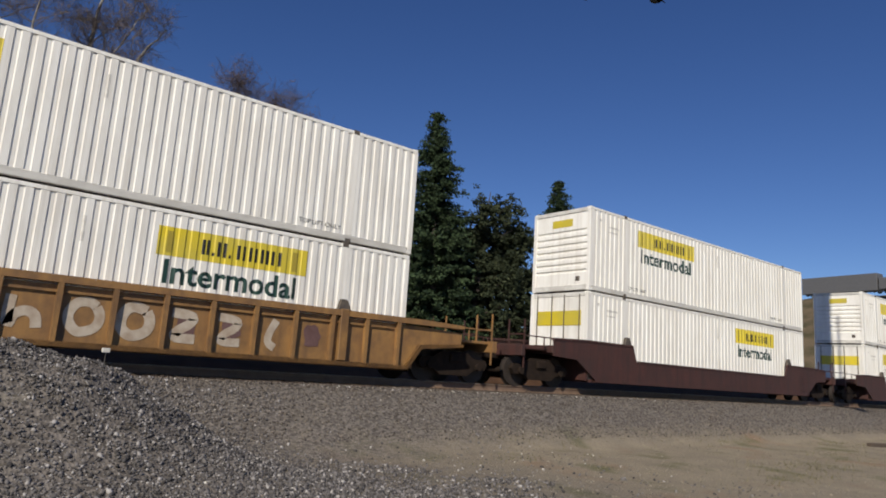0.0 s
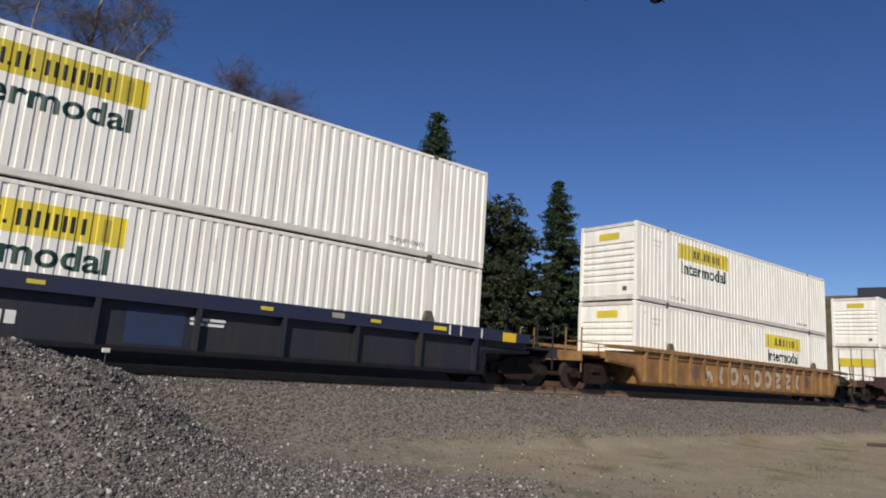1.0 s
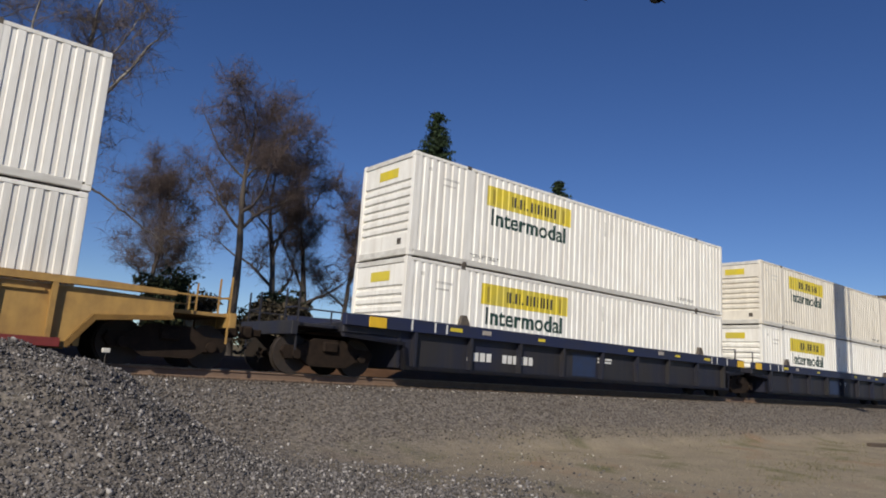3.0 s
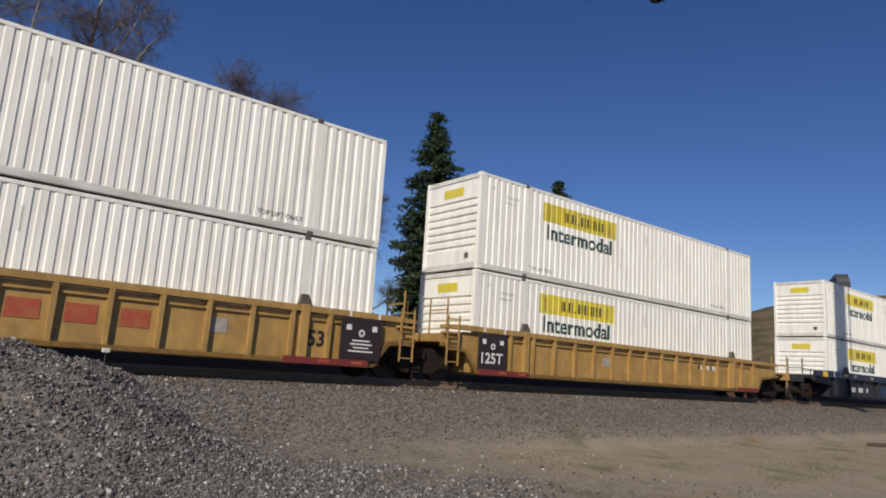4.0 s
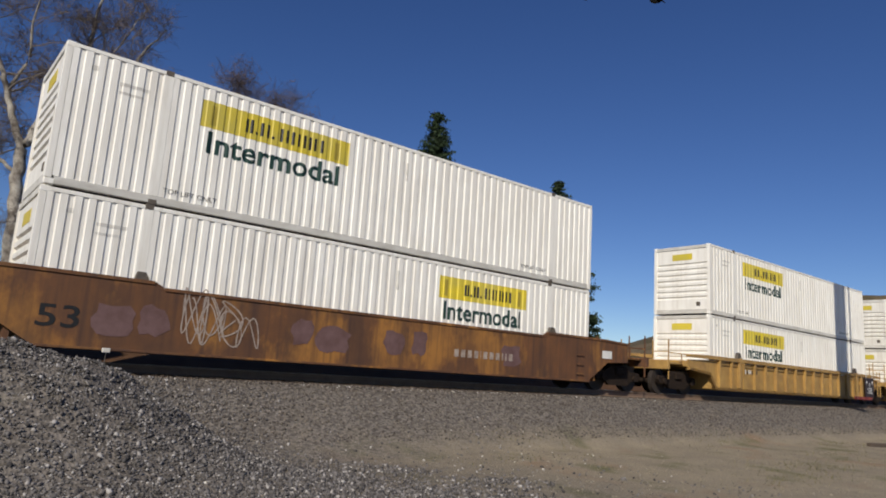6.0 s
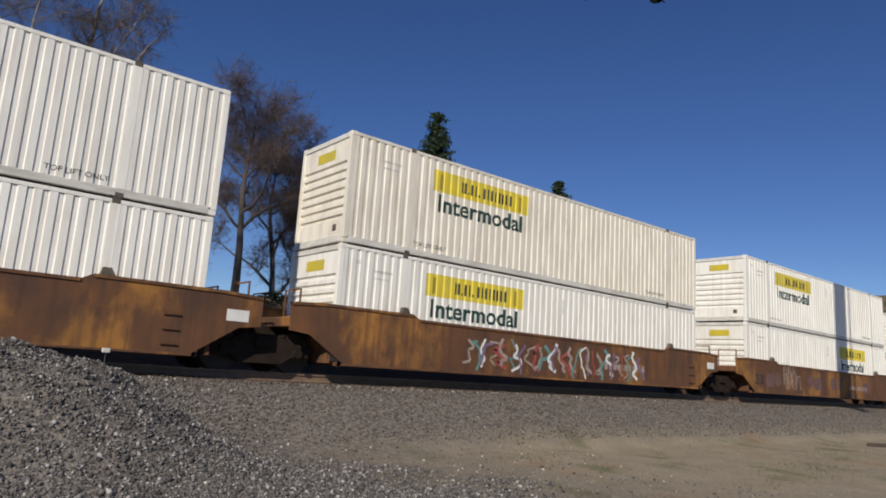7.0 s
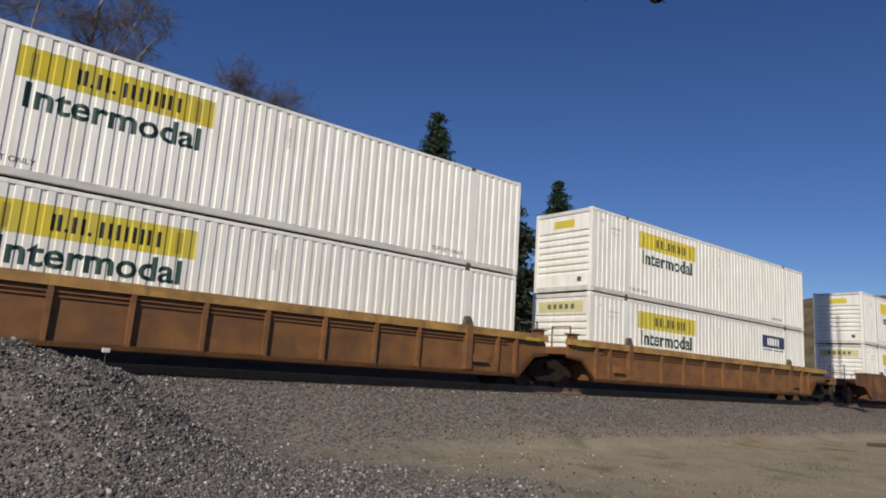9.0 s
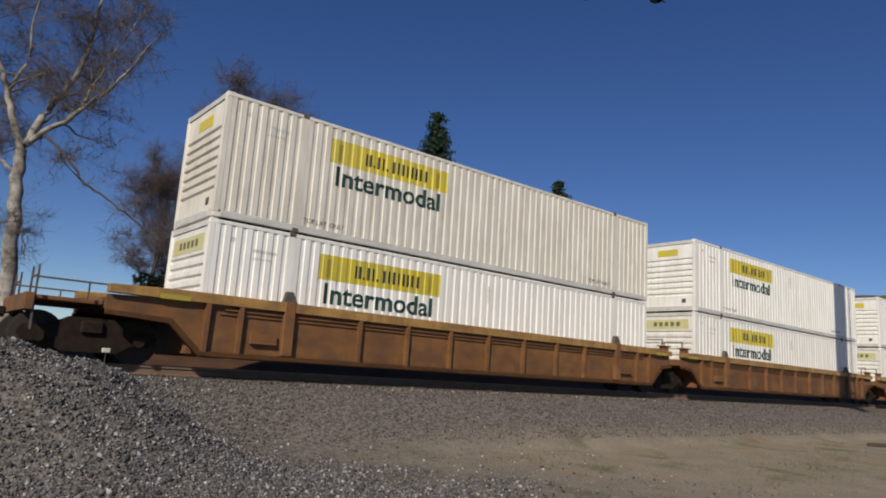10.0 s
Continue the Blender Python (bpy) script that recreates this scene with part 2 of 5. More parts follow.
M["pale_twigs"] = island_material("bare_grey_twigs", (0.06, 0.045, 0.042), (0.18, 0.145, 0.125))
M["needles"] = island_material("dark_conifer_needles", (0.010, 0.020, 0.010), (0.045, 0.070, 0.030))
M["leaves"] = island_material("dark_evergreen_leaves", (0.014, 0.022, 0.011), (0.055, 0.065, 0.032))
M["brush"] = island_material("dry_brush", (0.030, 0.027, 0.018), (0.12, 0.095, 0.06))
M["pole"] = mat("weathered_steel_pole", (0.22, 0.21, 0.20), 0.6, 0.3)


# ---------------------------------------------------------------- mesh helpers
def box(bm, x0, x1, y0, y1, z0, z1, bevel=0.0):
    vs = [bm.verts.new((x, y, z)) for x in (x0, x1) for y in (y0, y1) for z in (z0, z1)]
    fs = [bm.faces.new([vs[i] for i in f]) for f in ((0, 1, 3, 2), (4, 6, 7, 5), (0, 4, 5, 1), (2, 3, 7, 6), (0, 2, 6, 4), (1, 5, 7, 3))]
    if bevel:
        bmesh.ops.bevel(bm, geom=list({e for f in fs for e in f.edges}), offset=bevel, segments=1, affect="EDGES")
    return bm


def prism(bm, outline, y0, y1):
    """An outline in x and z, drawn out from y0 to y1."""
    a = [bm.verts.new((x, y0, z)) for x, z in outline]
    b = [bm.verts.new((x, y1, z)) for x, z in outline]
    bm.faces.new(a)
    bm.faces.new(b[::-1])
    n = len(a)
    for i in range(n):
        bm.faces.new((a[i], b[i], b[(i + 1) % n], a[(i + 1) % n]))
    return bm


def disc(bm, x, z, r, y0, y1, n=20):
    return prism(bm, [(x + r * math.cos(k * math.tau / n), z + r * math.sin(k * math.tau / n)) for k in range(n)], y0, y1)


def data_of(name, bm, material):
    bmesh.ops.recalc_face_normals(bm, faces=bm.faces)
    me = bpy.data.meshes.new(name)
    bm.to_mesh(me)
    bm.free()
    me.materials.append(material)
    return me


def part(name, bm, material, parent, label=""):
    """Links a bmesh, or a ready mesh, as one object under a thing or a part."""
    me = bm if isinstance(bm, bpy.types.Mesh) else data_of(name, bm, material)
    ob = new(name, me)
    ob.parent = parent
    if label:
        ob["label"] = label
    return ob


def raw_mesh(name, verts, faces, material):
    """verts: (n, 3); faces: (m, k) of one size."""
    me = bpy.data.meshes.new(name)
    verts, faces = np.asarray(verts, np.float32), np.asarray(faces, np.int32)
    me.vertices.add(len(verts))
    me.vertices.foreach_set("co", verts.ravel())
    me.loops.add(faces.size)
    me.loops.foreach_set("vertex_index", faces.ravel())
    me.polygons.add(len(faces))
    me.polygons.foreach_set("loop_start", np.arange(0, faces.size, faces.shape[1], dtype=np.int32))
    me.update(calc_edges=True)
    me.materials.append(material)
    return me


# ---------------------------------------------------------------- ground
def smooth(t):
    t = np.clip(t, 0, 1)
    return t * t * (3 - 2 * t)


def height(x, y):
    """The lie of the land: packed dirt, the ballast shoulder, the heap of stone, the flat beyond, a wooded bank."""
    x, y = np.asarray(x, float), np.asarray(y, float)
    z = -1.32 + 1.115 * smooth((y + 5.4) / 3.0) + 0.55 * smooth((y - 2.3) / 2.4)
    heap = smooth((5.25 - x) / 3.4) * smooth((x + 9) / 4) * smooth(1 - np.abs(y + 4.9) / 3.0)
    lumps = 0.07 * np.sin(x * 2.1 + y * 1.3) + 0.05 * np.sin(x * 4.7 - y * 3.9 + 1) + 0.035 * np.sin(x * 8.3 + y * 7.1)
    z = np.maximum(z, -1.32 + 1.54 * heap + lumps * heap)
    z = z + 0.03 * np.sin(x * 0.9 + 1) * np.sin(y * 1.3) * smooth((-y - 3) / 2)
    bank = smooth((x - 90) / 85) * smooth((y - 8) / 30) * (1 - 0.62 * smooth((y - 44) / 75))
    return z + 23.4 * bank + 0.8 * bank * np.sin(x * 0.21) * np.sin(y * 0.17)


def build_ground():
    def steps(*runs):
        out = [np.arange(a, b, s) for a, b, s in runs]
        return np.concatenate(out)
    xs = steps((-2500, -400, 300), (-400, -60, 20), (-60, -8, 2), (-8, 30, 0.25), (30, 60, 1), (60, 240, 4), (240, 600, 40), (600, 2600, 250))
    ys = steps((-2500, -300, 300), (-300, -40, 20), (-40, -14, 1.5), (-14, 4, 0.2), (4, 12, 1), (12, 140, 4), (140, 500, 30), (500, 2600, 250))
    gx, gy = np.meshgrid(xs, ys, indexing="ij")
    gz = height(gx, gy)
    v = np.stack([gx, gy, gz], -1).reshape(-1, 3)
    n, k = len(xs), len(ys)
    i = np.arange((n - 1) * k).reshape(n - 1, k)[:, :-1].ravel()
    me = raw_mesh("ground", v, np.stack([i, i + k, i + k + 1, i + 1], -1), M["ground"])
    me.polygons.foreach_set("use_smooth", np.ones(len(me.polygons), bool))
    return tagged(new("ground", me), "tan packed dirt and grey crushed stone beside the railway", "ground", kind="structure")


build_ground()

ICO = bmesh.new()
bmesh.ops.create_icosphere(ICO, subdivisions=1, radius=1)
ICO_V = np.array([v.co[:] for v in ICO.verts])
ICO_F = np.array([[v.index for v in f.verts] for f in ICO.faces])
ICO.free()


def turns(rng, n):
    q = rng.normal(size=(n, 4))
    q /= np.linalg.norm(q, axis=1)[:, None]
    w, x, y, z = q.T
    return np.stack([1 - 2 * (y * y + z * z), 2 * (x * y - z * w), 2 * (x * z + y * w), 2 * (x * y + z * w), 1 - 2 * (x * x + z * z), 2 * (y * z - x * w),
                     2 * (x * z - y * w), 2 * (y * z + x * w), 1 - 2 * (x * x + y * y)], -1).reshape(n, 3, 3)


def stones(name, px, py, size, material, seed, sink=0.25):
    """Angular crushed stones, each with its own shape, lying on the ground."""
    rng = np.random.default_rng(seed)
    n = len(px)
    shape = ICO_V[None] * rng.uniform(0.45, 1.35, (n, 12, 1)) * rng.uniform(0.5, 1.2, (n, 1, 3))
    shape = np.einsum("nij,nkj->nki", turns(rng, n), shape) * (size / 2)[:, None, None]
    pz = height(px, py) + size * (0.5 - sink) * rng.uniform(0.3, 1.1, n)
    v = shape + np.stack([px, py, pz], -1)[:, None, :]
    f = ICO_F[None] + 12 * np.arange(n)[:, None, None]
    return raw_mesh(name, v.reshape(-1, 3), f.reshape(-1, 3), material)


def build_stones():
    rng = np.random.default_rng(4)
    # the heap and the spread of stone before it, dense; then thinning out over the dirt and along the shoulder
    n = 78000
    px, py = rng.uniform(-1.5, 11.5, n), rng.uniform(-10.6, -2.2, n)
    patchy = 0.35 * np.sin(px * 1.7 + 1.1 * np.sin(py * 1.3)) * np.sin(py * 2.3 + px)
    edge = px - 3.2 - 0.40 * (-4.5 - py)
    keep = rng.uniform(size=n) < np.clip(1.15 - 0.37 * np.maximum(edge, 0) + patchy * (edge > 0.5), 0.02, 1)
    tagged(new("ballast_stones", stones("ballast_stones", px[keep], py[keep], rng.uniform(0.022, 0.048, keep.sum()) * rng.choice([1.0, 1.35, 1.75], keep.sum(), p=[0.62, 0.28, 0.10]), M["stones"], 5)),
           "heaped grey crushed ballast stones beside the track", "gravel", kind="stuff")
    n = 16000
    px, py = rng.uniform(3.5, 34, n), rng.uniform(-11.5, -3.5, n)
    clump = 0.5 + 0.5 * np.sin(px * 0.9 + 2 * np.sin(py * 0.8)) * np.sin(py * 1.9 + 0.6 * px)
    keep = rng.uniform(size=n) < np.clip((1.15 - (px - 4) / 20) * (0.25 + clump), 0.06, 1)
    tagged(new("scattered_stones", stones("scattered_stones", px[keep], py[keep], rng.uniform(0.010, 0.040, keep.sum()), M["dirt_stones"], 6, 0.45)),
           "loose dusty stones scattered over dry dirt", "gravel", kind="stuff")
    n = 15000
    px, py = rng.uniform(-3, 48, n), rng.uniform(-1.9, 2.6, n)
    tagged(new("track_ballast", stones("track_ballast", px, py, rng.uniform(0.04, 0.085, n), M["crib_stones"], 9, 0.30)),
           "dark oily crushed ballast between the ties", "gravel", kind="stuff")
    n = 16000
    px, py = rng.uniform(2, 45, n), rng.uniform(-4.6, -1.75, n)
    tagged(new("shoulder_stones", stones("shoulder_stones", px, py, rng.uniform(0.03, 0.065, n), M["brown_stones"], 7)),
           "grey crushed ballast on the shoulder of the track", "gravel", kind="stuff")
    n = 130
    px, py = np.concatenate([rng.uniform(3, 13, 60), rng.uniform(3, 20, 70)]), np.concatenate([rng.uniform(-9, -2.6, 60), rng.normal(-2.5, 0.10, 70)])
    tagged(new("pale_stones", stones("pale_stones", px, py, rng.uniform(0.02, 0.055, n), M["pale_stone"], 8, 0.1)),
           "scattered pale quartz stones among grey ballast", "gravel", kind="stuff")


build_stones()


# ---------------------------------------------------------------- the track
def build_track():
    track = tagged(new("railway_track"), "straight railway track with rusty rails on timber ties", "railway track", kind="structure")
    head = [(-0.037, 0.0), (0.037, 0.0), (0.037, -0.035), (0.010, -0.05), (0.010, -0.15), (0.075, -0.17), (0.075, -0.185), (-0.075, -0.185), (-0.075, -0.17),
            (-0.010, -0.15), (-0.010, -0.05), (-0.037, -0.035)]
    for y in (-0.754, 0.754):
        bm = bmesh.new()
        a = [bm.verts.new((-60, y + s, z)) for s, z in head]
        b = [bm.verts.new((160, y + s, z)) for s, z in head]
        for i in range(len(head)):
            bm.faces.new((a[i], a[(i + 1) % 12], b[(i + 1) % 12], b[i]))
        rail = part("rail", bm, M["rail"], track)
        bm = bmesh.new()
        box(bm, -60, 160, y - 0.028, y + 0.028, 0.0005, 0.003)
        part("rail_head", bm, M["rail_top"], rail, "polished running surface")
    bm = bmesh.new()
    box(bm, -0.115, 0.115, -1.3, 1.3, -0.36, -0.187, 0.012)
    tie = data_of("tie", bm, M["tie"])
    for k in range(120):
        t = part("tie", tie, None, track)
        t.location.x = -6 + 0.52 * k


build_track()


# ---------------------------------------------------------------- containers
LENGTH, TALL, HALF = 16.154, 2.896, 1.296
OUT, IN = 1.290, 1.267
POSTS = (1.981, 14.173)


def profile():
    """Break points (x, depth) of the corrugated side between the flat posts."""
    pts = []
    for x0, x1 in ((0.13, POSTS[0] - 0.10), (POSTS[0] + 0.10, POSTS[1] - 0.10), (POSTS[1] + 0.10, LENGTH - 0.13)):
        n = round((x1 - x0) / 0.262)
        p = (x1 - x0) / n
        pts.append((x0, OUT))
        for k in range(n):
            a = x0 + k * p
            pts += [(a + 0.46 * p, OUT), (a + 0.51 * p, IN), (a + 0.86 * p, IN), (a + 0.95 * p, OUT)]
        pts.append((x1, OUT))
    return pts


PROFILE = profile()
PROF_X, PROF_Y = np.array([a for a, _ in PROFILE]), np.array([b for _, b in PROFILE])


def depth_at(x):
    return float(np.interp(x, PROF_X, PROF_Y))


def sheet(bm, x0, x1, z0, z1, proud=0.0, side=-1):
    """A strip of the corrugated side, or paint that follows it, proud of the steel."""
    xs = [x0] + [a for a in PROF_X if x0 + 1e-4 < a < x1 - 1e-4] + [x1]
    lo = [bm.verts.new((x, side * (depth_at(x) + proud), z0)) for x in xs]
    hi = [bm.verts.new((x, side * (depth_at(x) + proud), z1)) for x in xs]
    for i in range(len(xs) - 1):
        bm.faces.new((lo[i], lo[i + 1], hi[i + 1], hi[i]))
    return bm


def letters(text, width, tall, heavy=0.0):
    """A bmesh of the words, flat in x and z, of that width and height."""
    cu = bpy.data.curves.new("words", "FONT")
    cu.body, cu.offset, cu.resolution_u = text, heavy, 3
    ob = new("words", cu)
    dg = bpy.context.evaluated_depsgraph_get()
    me = bpy.data.meshes.new_from_object(ob.evaluated_get(dg))
    bpy.data.objects.remove(ob)
    bm = bmesh.new()
    bm.from_mesh(me)
    bpy.data.meshes.remove(me)
    xs, ys = [v.co.x for v in bm.verts], [v.co.y for v in bm.verts]
    sx, sy = width / (max(xs) - min(xs)), tall / (max(ys) - min(ys))
    ox, oy = min(xs), min(ys)
    for v in bm.verts:
        v.co = Vector(((v.co.x - ox) * sx, 0, (v.co.y - oy) * sy))
    return bm


def painted_words(text, x, z, width, tall, heavy, proud):
    """Words that lie on the corrugated side."""
    bm = letters(text, width, tall, heavy)
    bmesh.ops.translate(bm, verts=bm.verts, vec=(x, 0, z))
    for a in PROF_X:
        if x < a < x + width:
            bmesh.ops.bisect_plane(bm, geom=bm.verts[:] + bm.edges[:] + bm.faces[:], plane_co=(a, 0, 0), plane_no=(1, 0, 0))
    for v in bm.verts:
        v.co.y = -(depth_at(v.co.x) + proud)
    return bm


BRAND_LETTERS = ((0.0, 0.09), (0.12, 0.03), (0.18, 0.11), (0.32, 0.03), (0.42, 0.11), (0.57, 0.11), (0.72, 0.11), (0.86, 0.13))


def container_meshes():
    d = {}
    bm = bmesh.new()
    sheet(bm, 0.13, LENGTH - 0.13, 0.17, 2.80)
    d["side"] = data_of("side_panel", bm, M["white"])
    bm = bmesh.new()
    sheet(bm, 0.13, LENGTH - 0.13, 0.17, 2.80, 0, 1)
    d["far_side"] = data_of("side_panel", bm, M["white"])
    bm = bmesh.new()
    box(bm, 0.05, LENGTH - 0.05, -1.22, 1.22, 2.84, 2.875)
    for k in range(32):
        box(bm, 0.3 + k * 0.5, 0.42 + k * 0.5, -1.15, 1.15, 2.875, 2.888)
    d["roof"] = data_of("roof", bm, M["white"])
    bm = bmesh.new()
    box(bm, 0.02, LENGTH - 0.02, -1.25, 1.25, 0.10, 0.15)
    d["floor"] = data_of("underfloor", bm, M["casting"])
    for name, y0, y1 in (("near", -HALF, -1.18), ("far", 1.18, HALF)):
        bm = bmesh.new()
        box(bm, 0.17, LENGTH - 0.17, y0, y1, 2.80, TALL - 0.012, 0.008)
        d["top_" + name] = data_of("top_rail", bm, M["white"])
        bm = bmesh.new()
        box(bm, 0.17, LENGTH - 0.17, y0, y1, 0.012, 0.17, 0.01)
        d["low_" + name] = data_of("bottom_rail", bm, M["white_rail"])
        bm = bmesh.new()
        s = 1 if y0 > 0 else -1
        box(bm, 0.0, 0.13, *sorted((s * 1.16, s * HALF)), 0.118, TALL - 0.118, 0.008)
        d["post_" + name] = data_of("corner_post", bm, M["white"])
        bm = bmesh.new()
        box(bm, -0.10, 0.10, *sorted((s * 1.2, s * (HALF - 0.001))), 0.17, 2.80, 0.004)
        d["pillar_" + name] = data_of("lifting_post", bm, M["white"])
    bm = bmesh.new()
    box(bm, -0.089, 0.089, -0.08, 0.08, 0, 0.118, 0.012)
    d["casting"] = data_of("corner_casting", bm, M["casting"])
    bm = bmesh.new()
    box(bm, -0.089, 0.089, -0.08, 0.08, 0, 0.118, 0.012)
    d["casting_white"] = data_of("corner_casting", bm, M["white"])
    # the end wall with its horizontal ribs
    bm = bmesh.new()
    zs, x = [(0.17, 0.03)], 0.03
    z = 0.62
    while z < 2.1:
        zs += [(z, 0.03), (z + 0.02, 0.085), (z + 0.075, 0.085), (z + 0.12, 0.03)]
        z += 0.235
    zs.append((2.80, 0.03))
    lo = [bm.verts.new((a, -1.16, b)) for b, a in zs]
    hi = [bm.verts.new((a, 1.16, b)) for b, a in zs]
    for i in range(len(zs) - 1):
        bm.faces.new((lo[i], hi[i], hi[i + 1], lo[i + 1]))
    d["end"] = data_of("end_wall", bm, M["white"])
    bm = bmesh.new()
    box(bm, 0.0, 0.10, -1.16, 1.16, 2.74, TALL - 0.02, 0.008)
    d["end_head"] = data_of("end_header", bm, M["white_rail"])
    bm = bmesh.new()
    box(bm, 0.0, 0.10, -1.16, 1.16, 0.02, 0.20, 0.008)
    d["end_frame"] = data_of("end_sill", bm, M["white_rail"])
    bm = bmesh.new()
    box(bm, 0.022, 0.032, -0.50, 0.42, 2.28, 2.55)
    d["end_label"] = data_of("end_label", bm, M["band"])
    bm = bmesh.new()
    box(bm, 0.022, 0.032, -1.0, 1.0, 2.22, 2.60)
    d["end_label_wide"] = data_of("end_label", bm, M["band_faded"])
    for k in range(5):
        bm = bmesh.new()
        box(bm, 0.018, 0.024, -0.62 + 0.26 * k, -0.46 + 0.26 * k, 2.33, 2.50)
        d[f"end_mark_{k}"] = data_of("end_mark", bm, M["ink_faded"])
    bm = bmesh.new()
    box(bm, 0.018, 0.034, -0.86, -0.68, 0.33, 0.50, 0.006)
    d["vent"] = data_of("vent", bm, M["casting"])
    bm = bmesh.new()
    box(bm, 0.02, 0.06, -1.15, -0.006, 0.17, 2.78, 0.006)
    d["door_near"] = data_of("door", bm, M["white"])
    bm = bmesh.new()
    box(bm, 0.02, 0.06, 0.006, 1.15, 0.17, 2.78, 0.006)
    d["door_far"] = data_of("door", bm, M["white"])
    bm = bmesh.new()
    bmesh.ops.create_cone(bm, cap_ends=True, segments=8, radius1=0.02, radius2=0.02, depth=2.66)
    bmesh.ops.translate(bm, verts=bm.verts, vec=(-0.012, 0, 1.47))
    box(bm, -0.03, 0.0, -0.03, 0.12, 1.02, 1.07)
    d["rod"] = data_of("lock_rod", bm, M["casting"])
    bm = bmesh.new()
    box(bm, 0.008, 0.018, -1.0, 1.0, 1.75, 2.25)
    d["door_band"] = data_of("door_band", bm, M["band"])
    for key, x in (("rear", 2.74), ("fore", 9.72)):
        w = 3.76 if key == "rear" else 3.45
        bm = bmesh.new()
        sheet(bm, x, x + w, 1.92, 2.53, 0.003)
        d["band_" + key] = data_of("logo_band", bm, M["band"])
        for k, (a, b) in enumerate(BRAND_LETTERS):
            bm = bmesh.new()
            x0 = x + w * (0.27 + 0.54 * a)
            x1 = x0 + w * 0.54 * b
            if b < 0.05:
                sheet(bm, x0, x1, 2.06, 2.13, 0.006)
            else:
                sheet(bm, x0, x0 + 0.07, 2.06, 2.38, 0.006)
                sheet(bm, x1 - 0.07, x1, 2.06, 2.38, 0.006)
            d[f"mark_{key}_{k}"] = data_of("logo_mark", bm, M["ink_black"])
        for k, (a, b) in enumerate(((0.055, 0.09), (0.885, 0.925))):
            bm = bmesh.new()
            sheet(bm, x + w * a, x + w * b, 1.99, 2.44, 0.006)
            d[f"device_{key}_{k}"] = data_of("logo_device", bm, M["band_dark"])
        d["word_" + key] = data_of("wordmark", painted_words("Intermodal", x + 0.19, 1.34, w - 0.43, 0.51, 0.022, 0.004), M["ink_green"])
    d["notice"] = data_of("notice", painted_words("TOP LIFT ONLY", 2.16, 0.27, 1.15, 0.11, 0.0, 0.004), M["ink_black"])
    d["notice_fore"] = data_of("notice", painted_words("TOP LIFT ONLY", 12.80, 0.27, 1.15, 0.11, 0.0, 0.004), M["ink_black"])
    for k, (x0, x1, z0, z1) in enumerate(((1.05, 1.62, 2.29, 2.36), (1.05, 1.52, 2.12, 2.17), (0.5, 0.62, 2.45, 2.55))):
        bm = bmesh.new()
        sheet(bm, x0, x1, z0, z1, 0.004)
        d[f"number_{k}"] = data_of("number_bar", bm, M["white_rail"])
    bm = bmesh.new()
    sheet(bm, 8.30, 8.36, 1.95, 2.45, 0.004)
    d["scuff"] = data_of("placard_holder", bm, M["white_rail"])
    bm = bmesh.new()
    sheet(bm, 11.99, 14.09, 1.92, 2.46, 0.004)
    d["panel"] = data_of("advertising_panel", bm, M["ink_blue"])
    bm = bmesh.new()
    for k in range(5):
        sheet(bm, 12.48 + k * 0.23, 12.62 + k * 0.23, 2.03, 2.35, 0.008)
    d["panel_marks"] = data_of("panel_mark", bm, M["ink_white"])
    bm = bmesh.new()
    for k, wide in enumerate((0.22, 0.30, 0.16, 0.26, 0.20, 0.28)):
        sheet(bm, 12.07 + k * 0.33, 12.07 + k * 0.33 + wide, 1.80, 1.85, 0.004)
    d["tagline"] = data_of("tagline", bm, M["ink_black"])
    return d


CM = container_meshes()
MOVING = []


